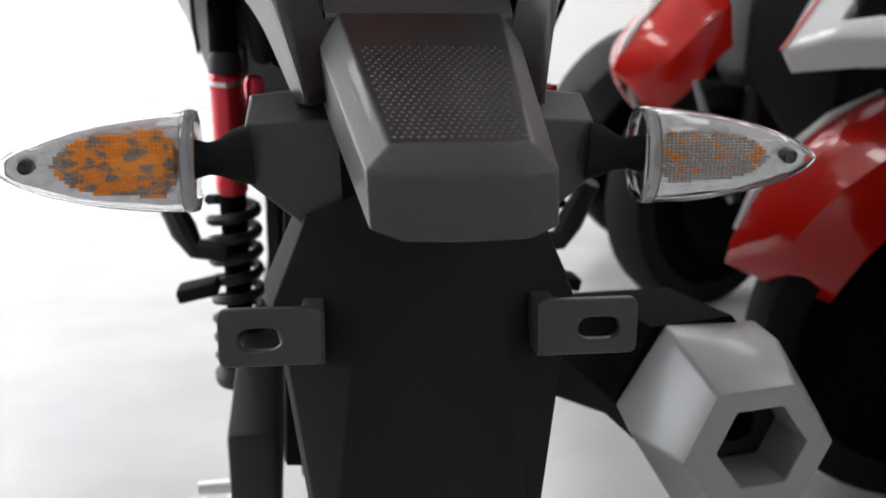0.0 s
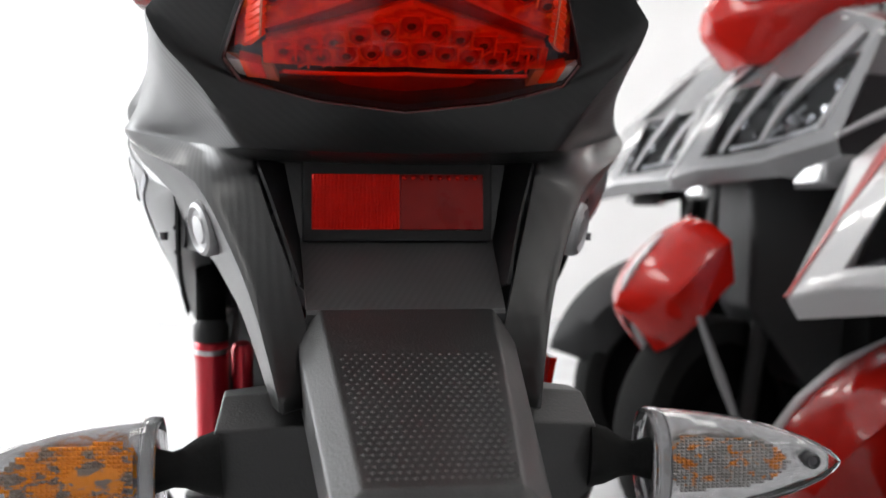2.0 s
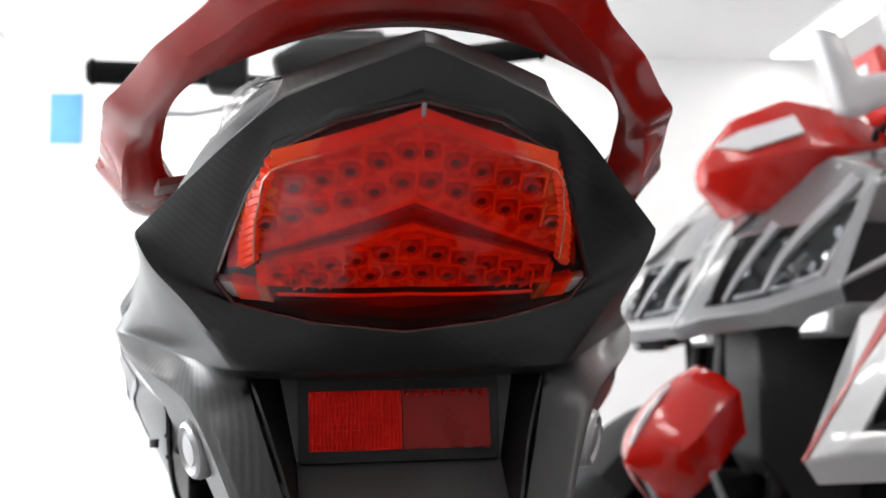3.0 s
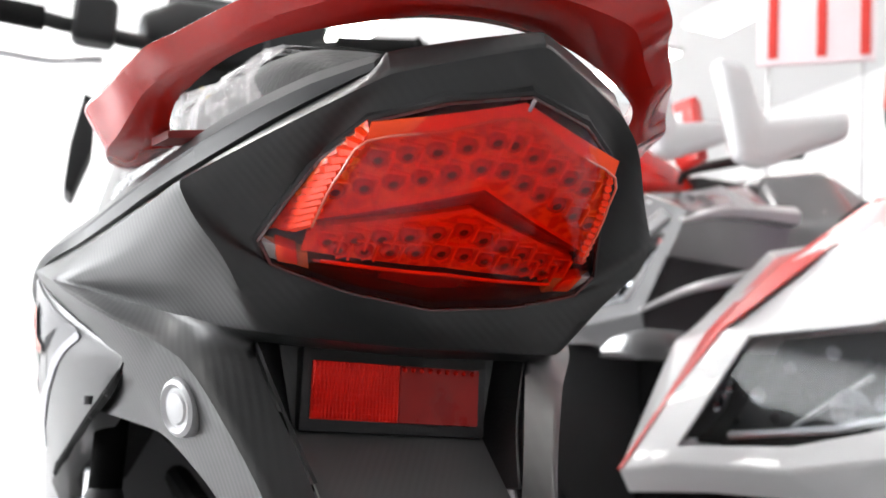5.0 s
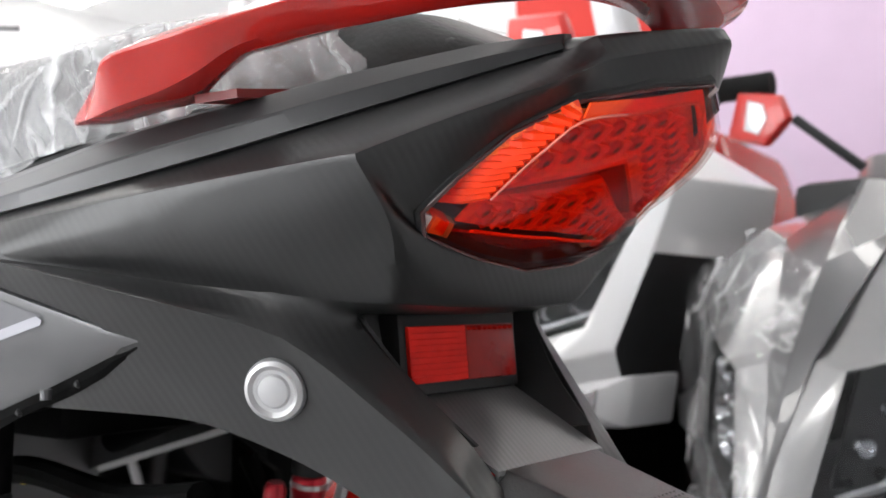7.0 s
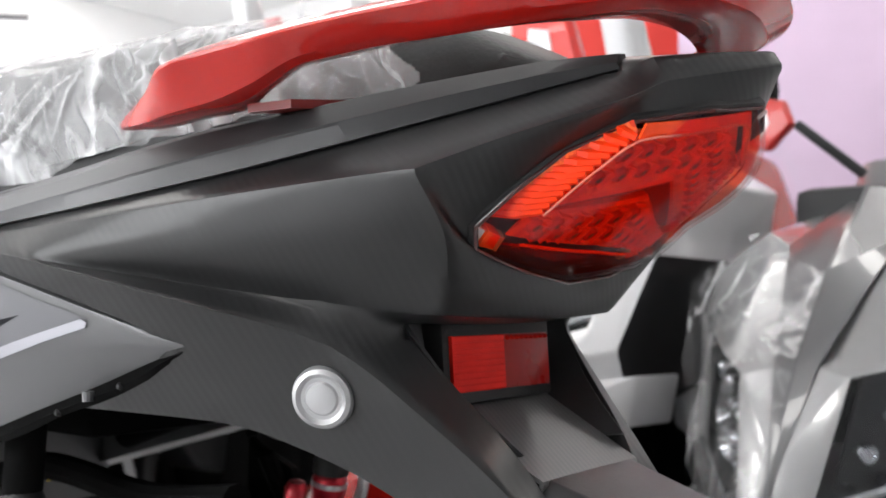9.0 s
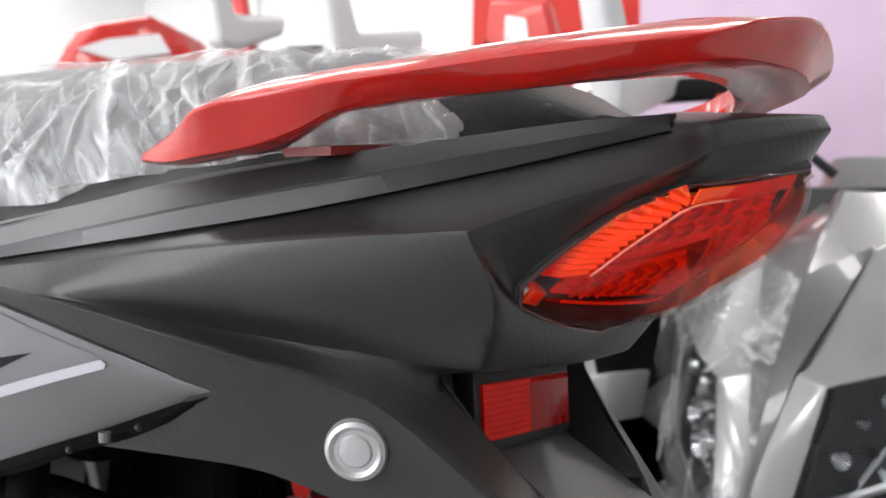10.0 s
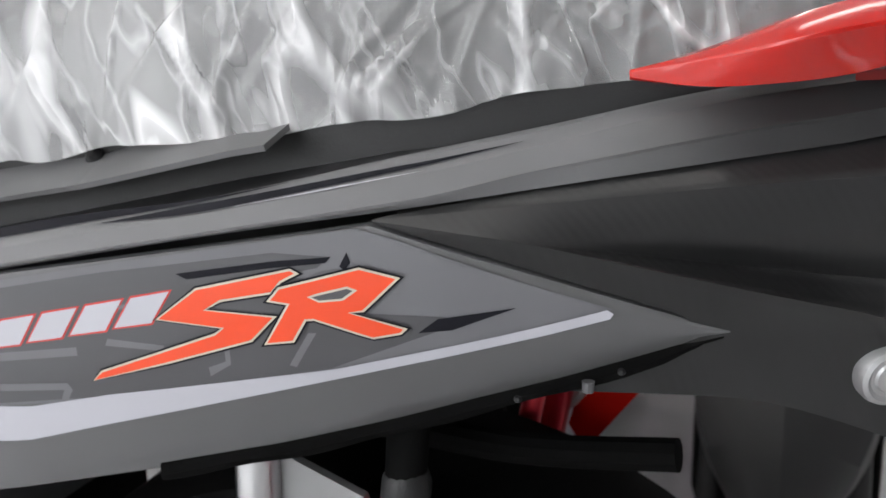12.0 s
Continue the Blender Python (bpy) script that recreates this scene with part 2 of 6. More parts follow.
def thin_lens(name, tint, low=0.02, high=0.25, body=0.0):
    """A thin moulded cover: it lets light straight through, tinted, and mirrors more at a slant."""
    m = bpy.data.materials.new(name)
    m.use_nodes = True
    nt = m.node_tree
    gloss = nt.nodes.new("ShaderNodeBsdfGlossy")
    gloss.inputs["Roughness"].default_value = 0.04
    clear = nt.nodes.new("ShaderNodeBsdfTransparent")
    clear.inputs["Color"].default_value = (*tint, 1)
    slant = nt.nodes.new("ShaderNodeLayerWeight")
    slant.inputs["Blend"].default_value = 0.5
    power = nt.nodes.new("ShaderNodeMath")
    power.operation = "POWER"
    power.inputs[1].default_value = 4.0
    nt.links.new(slant.outputs["Facing"], power.inputs[0])
    fres = nt.nodes.new("ShaderNodeMapRange")
    fres.inputs["To Min"].default_value = low
    fres.inputs["To Max"].default_value = high
    nt.links.new(power.outputs[0], fres.inputs["Value"])
    mix = nt.nodes.new("ShaderNodeMixShader")
    nt.links.new(fres.outputs[0], mix.inputs["Fac"])
    nt.links.new(clear.outputs[0], mix.inputs[1])
    nt.links.new(gloss.outputs[0], mix.inputs[2])
    last = mix
    if body:
        # the dye in the plastic itself, seen from both of its sides
        dye = nt.nodes.new("ShaderNodeBsdfDiffuse")
        dye.inputs["Color"].default_value = (0.85, 0.035, 0.010, 1)
        glow = nt.nodes.new("ShaderNodeBsdfTranslucent")
        glow.inputs["Color"].default_value = (0.85, 0.035, 0.010, 1)
        halves = nt.nodes.new("ShaderNodeMixShader")
        nt.links.new(dye.outputs[0], halves.inputs[1])
        nt.links.new(glow.outputs[0], halves.inputs[2])
        last = nt.nodes.new("ShaderNodeMixShader")
        last.inputs["Fac"].default_value = body
        nt.links.new(mix.outputs[0], last.inputs[1])
        nt.links.new(halves.outputs[0], last.inputs[2])
    nt.links.new(last.outputs[0], nt.nodes["Material Output"].inputs["Surface"])
    return m


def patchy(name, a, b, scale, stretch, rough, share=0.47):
    """Two colours in fine patches, which paint in the broken reflections of moulded glass."""
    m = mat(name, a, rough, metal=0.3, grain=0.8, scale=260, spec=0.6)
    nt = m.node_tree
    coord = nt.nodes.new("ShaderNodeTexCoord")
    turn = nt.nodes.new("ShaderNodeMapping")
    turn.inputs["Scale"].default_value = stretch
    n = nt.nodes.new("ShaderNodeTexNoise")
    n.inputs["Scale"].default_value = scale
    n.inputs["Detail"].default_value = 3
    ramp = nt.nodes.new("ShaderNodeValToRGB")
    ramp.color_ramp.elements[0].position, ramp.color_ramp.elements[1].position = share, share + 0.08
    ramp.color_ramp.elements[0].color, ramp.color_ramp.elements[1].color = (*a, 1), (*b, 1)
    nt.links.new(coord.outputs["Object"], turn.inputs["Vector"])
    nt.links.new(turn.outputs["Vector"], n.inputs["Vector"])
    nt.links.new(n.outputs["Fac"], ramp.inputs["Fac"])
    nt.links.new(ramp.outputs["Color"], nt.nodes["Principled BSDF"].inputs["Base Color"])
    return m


REDCUP = patchy("red_moulded_plastic", (1.0, 0.13, 0.015), (0.75, 0.035, 0.005), 190, (1, 1, 1), 0.22)
REDCUP.node_tree.nodes["Principled BSDF"].inputs["Metallic"].default_value = 0.0
# grey patches in the colour stand in for what the amber moulding mirrors
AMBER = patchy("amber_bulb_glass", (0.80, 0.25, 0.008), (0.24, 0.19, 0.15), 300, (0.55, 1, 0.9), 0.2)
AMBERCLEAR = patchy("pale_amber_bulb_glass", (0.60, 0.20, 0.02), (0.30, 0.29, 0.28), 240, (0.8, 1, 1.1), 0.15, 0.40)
LENSCLEAR = thin_lens("thin_clear_outer_lens", (0.98, 0.95, 0.94), 0.014, 0.34)
LENSRED = thin_lens("thin_red_inner_lens", (1.0, 0.36, 0.18), 0.0, 0.04, 0.06)
THINCLEAR = thin_lens("thin_clear_cover", (0.95, 0.96, 0.97))
# stretched upright, so that the white lines stand in for long highlights
STREAK = wrap_material("streaked_plastic_film", (1, 1, 0.12), (0, 0, 0), 12, 34, 0.04, 0.55)
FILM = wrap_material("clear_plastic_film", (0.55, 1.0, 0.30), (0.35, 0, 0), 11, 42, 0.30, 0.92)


# ---- building helpers ----
def part(name, bm, material, parent=None, label="", smooth=35.0, weighted=True):
    """Links a bmesh as one mesh object under a thing or a part."""
    bmesh.ops.recalc_face_normals(bm, faces=bm.faces[:])
    for f in bm.faces:
        f.smooth = True
    lim = radians(smooth)
    for e in bm.edges:
        if len(e.link_faces) == 2:
            e.smooth = e.calc_face_angle(0) < lim
    me = bpy.data.meshes.new(name)
    bm.to_mesh(me)
    bm.free()
    me.materials.append(material)
    ob = new(name, me)
    if parent is not None:
        ob.parent = parent
    if label:
        ob["label"] = label
    return ob


def thing(name, label, category, group="", kind="", at=(0, 0, 0), rz=0.0):
    ob = new(name)
    ob.empty_display_size = 0.05
    ob.matrix_basis = pose(*at, 0, 0, rz)
    return tagged(ob, label, category, group, kind)


def sheet(points, faces, thick=0.0025, bevel=0.0, mirror=False, both=False):
    """A shell from named corner points. mirror: turns it to the other side; both: adds the other side too."""
    bm = bmesh.new()
    keys = {}
    for k, p in points.items():
        keys[k] = bm.verts.new((-p[0] if mirror else p[0], p[1], p[2]))
    for f in faces:
        bm.faces.new([keys[k] for k in f])
    if both:
        twin = {}
        for k, p in points.items():
            twin[k] = keys[k] if abs(p[0]) < 1e-6 else bm.verts.new((-p[0], p[1], p[2]))
        for f in faces:
            bm.faces.new([twin[k] for k in reversed(f)])
    bmesh.ops.recalc_face_normals(bm, faces=bm.faces[:])
    if bevel:
        sharp = [e for e in bm.edges if len(e.link_faces) == 2 and e.calc_face_angle(0) > radians(14)]
        bmesh.ops.bevel(bm, geom=sharp, offset=bevel, segments=3, profile=0.6, affect="EDGES", clamp_overlap=True)
    if thick:
        bmesh.ops.solidify(bm, geom=bm.faces[:], thickness=thick)
    return bm


def box(size, at=(0, 0, 0), bevel=0.0, turn=(0, 0, 0), bm=None):
    own = bm or bmesh.new()
    m = pose(*at, *turn) @ Matrix.Diagonal((*size, 1))
    made = bmesh.ops.create_cube(own, size=1.0, matrix=m)["verts"]
    if bevel:
        edges = {e for v in made for e in v.link_edges}
        bmesh.ops.bevel(own, geom=list(edges), offset=bevel, segments=2, profile=0.6, affect="EDGES", clamp_overlap=True)
    return own


def rings(loops, close_ends=True, bm=None):
    """Skins a row of closed loops that have the same number of points."""
    own = bm or bmesh.new()
    rows = [[own.verts.new(p) for p in loop] for loop in loops]
    n = len(rows[0])
    for a, b in zip(rows, rows[1:]):
        for i in range(n):
            own.faces.new((a[i], a[(i + 1) % n], b[(i + 1) % n], b[i]))
    if close_ends:
        own.faces.new(rows[0][::-1])
        own.faces.new(rows[-1])
    return own


def lathe(profile, start, end, n=20, bm=None):
    """A round body about the line from start to end; profile: (share of the length, radius)."""
    a, b = Vector(start), Vector(end)
    axis = (b - a).normalized()
    side = axis.orthogonal().normalized()
    up = axis.cross(side)
    loops = []
    for s, r in profile:
        c = a.lerp(b, s)
        loops.append([c + (side * math.cos(2 * math.pi * i / n) + up * math.sin(2 * math.pi * i / n)) * max(r, 1e-5) for i in range(n)])
    return rings(loops, bm=bm)


def tube(points, radius, n=10, bm=None):
    """A round bar through the points."""
    pts = [Vector(p) for p in points]
    loops, side = [], None
    for i, p in enumerate(pts):
        d = (pts[min(i + 1, len(pts) - 1)] - pts[max(i - 1, 0)]).normalized()
        side = d.orthogonal().normalized() if side is None else (side - d * side.dot(d)).normalized()
        up = d.cross(side)
        r = radius[i] if isinstance(radius, (list, tuple)) else radius
        loops.append([p + (side * math.cos(2 * math.pi * k / n) + up * math.sin(2 * math.pi * k / n)) * r for k in range(n)])
    return rings(loops, bm=bm)


def smooth_path(points, steps=6):
    """Catmull-Rom curve through the points."""
    pts = [Vector(p) for p in points]
    out = []
    for i in range(len(pts) - 1):
        p0, p1, p2, p3 = pts[max(i - 1, 0)], pts[i], pts[i + 1], pts[min(i + 2, len(pts) - 1)]
        for k in range(steps):
            t = k / steps
            out.append(0.5 * (2 * p1 + (p2 - p0) * t + (2 * p0 - 5 * p1 + 4 * p2 - p3) * t * t + (3 * p1 - p0 - 3 * p2 + p3) * t ** 3))
    return out + [pts[-1]]


def bevel_all(bm, width, over=20.0, segments=2):
    bmesh.ops.recalc_face_normals(bm, faces=bm.faces[:])
    sharp = [e for e in bm.edges if len(e.link_faces) == 2 and e.calc_face_angle(0) > radians(over)]
    bmesh.ops.bevel(bm, geom=sharp, offset=width, segments=segments, profile=0.6, affect="EDGES", clamp_overlap=True)
    return bm


# ---- the room ----
def room():
    x0, x1, y0, y1, h = -4.5, 5.5, -3.5, 7.5, 3.3
    f = part("floor", box((x1 - x0, y1 - y0, 0.1), ((x0 + x1) / 2, (y0 + y1) / 2, -0.05)), FLOOR)
    tagged(f, "pale polished showroom floor with soft reflections", "floor", kind="structure")
    c = part("ceiling", box((x1 - x0, y1 - y0, 0.1), ((x0 + x1) / 2, (y0 + y1) / 2, h + 0.05)), WALL)
    tagged(c, "plain white ceiling of the showroom", "ceiling", kind="structure")
    walls = [("wall_north", (x1 - x0, 0.15, h), ((x0 + x1) / 2, y1 + 0.075, h / 2), WALL), ("wall_south", (x1 - x0, 0.15, h), ((x0 + x1) / 2, y0 - 0.075, h / 2), BACKWALL), ("wall_east", (0.15, y1 - y0, h), (x1 + 0.075, (y0 + y1) / 2, h / 2), WALL)]
    for name, size, at, m in walls:
        tagged(part(name, box(size, at), m), "plain painted showroom wall", "wall", kind="structure")
    # shop front with a wide window to the street
    wy0, wy1, wz0, wz1 = 0.2, 6.9, 0.35, 2.9
    west = bmesh.new()
    for size, at in (((0.15, wy0 - y0, h), (x0 - 0.075, (y0 + wy0) / 2, h / 2)), ((0.15, y1 - wy1, h), (x0 - 0.075, (y1 + wy1) / 2, h / 2)), ((0.15, wy1 - wy0, wz0), (x0 - 0.075, (wy0 + wy1) / 2, wz0 / 2)), ((0.15, wy1 - wy0, h - wz1), (x0 - 0.075, (wy0 + wy1) / 2, (h + wz1) / 2))):
        box(size, at, bm=west)
    tagged(part("wall_west", west, WALL), "white wall round the shop window", "wall", kind="structure")
    win = thing("window_1", "wide shop window with metal frame and bright daylight", "window", kind="structure")
    for y in (wy0 + 0.03, wy0 + (wy1 - wy0) / 3, wy0 + 2 * (wy1 - wy0) / 3, wy1 - 0.03):
        part("mullion", box((0.06, 0.06, wz1 - wz0), (x0 - 0.075, y, (wz0 + wz1) / 2), 0.004), SILVER, win)
    for z in (wz0 + 0.03, wz1 - 0.03):
        part("window_frame", box((0.055, wy1 - wy0, 0.055), (x0 - 0.075, (wy0 + wy1) / 2, z), 0.004), SILVER, win)
    for k in range(3):
        pane = part("pane", box((0.008, (wy1 - wy0) / 3 - 0.08, wz1 - wz0 - 0.12), (x0 - 0.075, wy0 + (wy1 - wy0) * (k + 0.5) / 3, (wz0 + wz1) / 2)), CLEAR, win)
        pane.visible_shadow = False
    back = part("backdrop", box((0.05, 14, 6), (x0 - 2.5, 3.0, 2.0)), DAYLIGHT)
    tagged(back, "plain bright daylight outside the shop window", "backdrop", kind="structure")
    sky = bpy.data.lights.new("window_daylight", "AREA")
    sky.shape, sky.size, sky.size_y, sky.energy, sky.color = "RECTANGLE", 6.4, 2.4, 240, (0.97, 0.98, 1.0)
    lamp = new("window_daylight", sky)
    lamp.matrix_basis = look((x0 + 0.05, (wy0 + wy1) / 2, (wz0 + wz1) / 2), (0, (wy0 + wy1) / 2, (wz0 + wz1) / 2 - 0.2))
    for x in (-2.6, -0.6, 1.6, 3.8):
        for y in (-1.9, 0.4, 2.6, 4.8, 6.6):
            if y < 0 and x < 0:
                continue
            light = thing("ceiling_light", "long white ceiling light panel, switched on", "ceiling light", "ceiling lights", at=(x, y, h))
            part("frame", box((0.34, 1.34, 0.04), (0, 0, -0.02), 0.004), WALL, light)
            part("diffuser", box((0.30, 1.30, 0.01), (0, 0, -0.047), 0.002), PANEL, light, "glowing white diffuser")


room()
poster = part("poster", box((0.24, 0.012, 0.40), (-2.02, 7.49, 2.74), 0.003), BLUE)
tagged(poster, "small pale blue poster hanging on the white wall", "poster")

# ---- the motorcycle in the middle: its tail points to -y, its middle plane is x = 0 ----
bike = thing("motorcycle", "grey and black motorcycle with red tail light and grab rail", "motorcycle")
# outline of the side panel: top edge (seam, then under the bar) and lower edge, along y
TOP_Y = (0.245, 0.263, 0.279, 0.2966, 0.3155, 0.335, 0.362, 0.392, 0.42, 0.50, 0.60, 0.72)
TOP_X = (0.125, 0.133, 0.141, 0.149, 0.157, 0.164, 0.171, 0.1755, 0.1765, 0.175, 0.169, 0.155)
TOP_Z = (0.697, 0.7035, 0.710, 0.7165, 0.7235, 0.730, 0.738, 0.7475, 0.7425, 0.7285, 0.7105, 0.689)
LOW_Y = (0.245, 0.26, 0.287, 0.318, 0.355, 0.396, 0.452, 0.528, 0.60, 0.72)
LOW_X = (0.1215, 0.1225, 0.1264, 0.1307, 0.1353, 0.140, 0.1454, 0.1516, 0.154, 0.145)
LOW_Z = (0.694, 0.690, 0.680, 0.669, 0.657, 0.643, 0.626, 0.606, 0.588, 0.556)
ROUND_U = (0, 0.25, 0.5, 0.66, 0.8, 0.9, 1)
ROUND_D = (0, 0.08, 0.23, 0.42, 0.64, 0.80, 1)


def along(y, ys, values):
    return float(np.interp(y, ys, values))


def panel_x(y, z):
    """Half the width of the body on the side panel, which rounds inwards towards its lower edge."""
    a, b = along(y, TOP_Y, TOP_Z), along(y, LOW_Y, LOW_Z)
    x0, x1 = along(y, TOP_Y, TOP_X), along(y, LOW_Y, LOW_X)
    return x0 - (x0 - x1) * along((a - z) / max(a - b, 1e-4), ROUND_U, ROUND_D)


def skin(name, points, faces, creases, material, parent, label="", levels=3, thick=0.0022, both=False, mirror=False):
    """A moulded shell: a coarse cage, rounded by subdivision, with creased feature lines and a thickness."""
    bm = bmesh.new()
    side = -1 if mirror else 1
    keys = {k: bm.verts.new((side * p[0], p[1], p[2])) for k, p in points.items()}
    twin = {k: keys[k] if abs(points[k][0]) < 1e-6 else bm.verts.new((-points[k][0], *points[k][1:])) for k in points} if both else {}
    for f in faces:
        bm.faces.new([keys[k] for k in f])
        if both:
            bm.faces.new([twin[k] for k in reversed(f)])
    bmesh.ops.recalc_face_normals(bm, faces=bm.faces[:])
    layer = bm.edges.layers.float.new("crease_edge")
    hard = []
    for value, lines in creases:
        for line in lines:
            for a, b in zip(line, line[1:]):
                for table in (keys, twin) if both else (keys,):
                    e = bm.edges.get((table[a], table[b]))
                    if e is not None:
                        e[layer] = value
                        hard.append(e) if value >= 0.7 else None
    for v in [v for v in bm.verts if not v.link_faces]:
        bm.verts.remove(v)
    for f in bm.faces:
        f.smooth = True
    for e in hard:
        e.smooth = False
    me = bpy.data.meshes.new(name)
    bm.to_mesh(me)
    bm.free()
    me.materials.append(material)
    ob = new(name, me)
    ob.parent = parent
    if label:
        ob["label"] = label
    sub = ob.modifiers.new("rounding", "SUBSURF")
    sub.levels = sub.render_levels = levels
    sub.boundary_smooth = "PRESERVE_CORNERS"
    wall = ob.modifiers.new("wall", "SOLIDIFY")
    wall.thickness, wall.offset, wall.use_rim = thick, -1, True
    return ob


# tail cowl with its arms: one moulding, left half given, mirrored
# rim round the lamp
LAMP_RIM = {
    "b0": (0, 0.0115, 0.8030), "b1": (0.0293, 0.0225, 0.7985), "b2": (0.0533, 0.0458, 0.7929), "b3": (0.0660, 0.0725, 0.7815), "b3b": (0.0750, 0.0925, 0.7650),
    "b4": (0.0825, 0.1085, 0.7495), "b5": (0.0758, 0.1135, 0.7401), "b5b": (0.0580, 0.1115, 0.7350), "b6": (0.0396, 0.1105, 0.7305), "b7": (0, 0.1125, 0.7262),
}
# rear face, its corner and its underside
REAR_FACE = {
    "e0": (0, 0.0022, 0.8175), "em": (0.0247, 0.0165, 0.8125), "eh": (0.0494, 0.0325, 0.8066), "e1": (0.0660, 0.0425, 0.7970), "e2": (0.0880, 0.0765, 0.7865),
    "c": (0.1160, 0.1110, 0.7702), "d1": (0.1080, 0.1050, 0.7540), "d2": (0.0955, 0.1085, 0.7430), "d3": (0.0850, 0.1180, 0.7270),
    "k0": (0.0745, 0.1280, 0.7105), "km": (0.0360, 0.1265, 0.7088), "k00": (0, 0.1250, 0.7080), "n0": (0, 0.1165, 0.7170), "n1": (0.0400, 0.1170, 0.7205),
    "u0": (0, 0.1500, 0.7050), "um": (0.0360, 0.1510, 0.7055), "u1": (0.0680, 0.1520, 0.7070),
}
# upper edge, side ridge and the bulge under it
SIDE_FACE = {
    "pk": (0, 0.0062, 0.8245), "pm": (0.0250, 0.0210, 0.8213), "hl": (0.0497, 0.0392, 0.8172), "dc": (0, 0.0600, 0.8290), "dm": (0.0240, 0.0640, 0.8265), "dl": (0.0450, 0.0700, 0.8215),
    "g0": (0.0500, 0.0530, 0.8130), "g1": (0.0725, 0.0945, 0.8030), "g2": (0.0985, 0.1515, 0.7885), "g2b": (0.1130, 0.1905, 0.7805), "g3": (0.1275, 0.2405, 0.7725), "g4": (0.1490, 0.3185, 0.7605),
    "vee": (0.1765, 0.3930, 0.7478), "r1": (0.1225, 0.1660, 0.7680), "r2": (0.1350, 0.2330, 0.7630), "r3": (0.1510, 0.3070, 0.7555),
    "m1": (0.1170, 0.1700, 0.7390), "m2": (0.1345, 0.2295, 0.7405), "m3": (0.1550, 0.2960, 0.7440),
    "ka": (0.0840, 0.1500, 0.7120), "kb": (0.0962, 0.1800, 0.7160), "kc": (0.1182, 0.2300, 0.7230), "kd": (0.1440, 0.2830, 0.7320), "ke": (0.1655, 0.3250, 0.7390),
}
# side folds and the arms that reach down to the plate carrier
ARM_FACE = {
    "s2": (0.1410, 0.2790, 0.7100), "s4": (0.1640, 0.3350, 0.7300), "pt": (0.1235, 0.2440, 0.6960), "pu": (0.1270, 0.3350, 0.6730), "s0": (0.0970, 0.1800, 0.6800),
    "t0": (0.0772, 0.1650, 0.6336), "t1": (0.0880, 0.1920, 0.6450), "t2": (0.0980, 0.2300, 0.6570), "t3": (0.1060, 0.2590, 0.6590), "t4": (0.1290, 0.3350, 0.6620),
    "q1": (0.1255, 0.2104, 0.7109), "q2": (0.1495, 0.2585, 0.7243), "o0": (0.1000, 0.1698, 0.6993), "o1": (0.0835, 0.1380, 0.6700), "o2": (0.0675, 0.1060, 0.6420), "o3": (0.0540, 0.0660, 0.5980), "o4": (0.0590, 0.0980, 0.5960),
    "i0": (0.0720, 0.1590, 0.7070), "i1": (0.0595, 0.1305, 0.6735), "i2": (0.0480, 0.1025, 0.6470), "i3": (0.0350, 0.0800, 0.6010),
}
COWL = {**LAMP_RIM, **REAR_FACE, **SIDE_FACE, **ARM_FACE}
COWL_FACES = [
    ("e0", "em", "b1", "b0"), ("em", "eh", "b2", "b1"), ("eh", "e1", "b3", "b2"), ("e1", "e2", "b3b", "b3"), ("e2", "c", "b4", "b3b"), ("c", "d1", "b5", "b4"), ("d1", "d2", "b5b", "b5"), ("d2", "d3", "b6", "b5b"),
    ("d3", "n1", "b6"), ("n1", "n0", "b7", "b6"), ("d3", "k0", "km", "n1"), ("km", "k00", "n0", "n1"), ("k0", "u1", "um", "km"), ("km", "um", "u0", "k00"),
    ("e0", "pk", "pm", "em"), ("em", "pm", "hl", "eh"), ("pk", "dc", "dm", "pm"), ("pm", "dm", "dl", "hl"), ("eh", "hl", "g0", "e1"), ("hl", "dl", "g0"), ("e1", "g0", "g1", "e2"), ("e2", "g1", "g2", "c"),
    ("c", "g2", "g2b", "r1"), ("r1", "g2b", "g3", "r2"), ("r2", "g3", "g4", "r3"), ("r3", "g4", "vee"),
    ("c", "r1", "m1", "d1"), ("d1", "m1", "kb", "d2"), ("d2", "kb", "ka", "d3"), ("d3", "ka", "k0"), ("r1", "r2", "m2", "m1"), ("m1", "m2", "kc", "kb"), ("r2", "r3", "m3", "m2"), ("m2", "m3", "kd", "kc"), ("r3", "vee", "ke", "m3"), ("m3", "ke", "kd"),
    ("kb", "kc", "q1", "o0"), ("kc", "kd", "q2", "q1"), ("kd", "ke", "q2"), ("o0", "q1", "pt", "s0"), ("q1", "q2", "s2", "pt"), ("q2", "ke", "s4", "s2"), ("ke", "vee", "s4"), ("o0", "s0", "t1", "o1"), ("o1", "t1", "t0", "o2"), ("o2", "t0", "o4", "o3"),
    ("s0", "pt", "t2", "t1"), ("pt", "t3", "t2"), ("pt", "pu", "t4", "t3"), ("ka", "kb", "o0", "i0"), ("k0", "ka", "i0", "u1"), ("o0", "o1", "i1", "i0"), ("o1", "o2", "i2", "i1"), ("o2", "o3", "i3", "i2"),
]
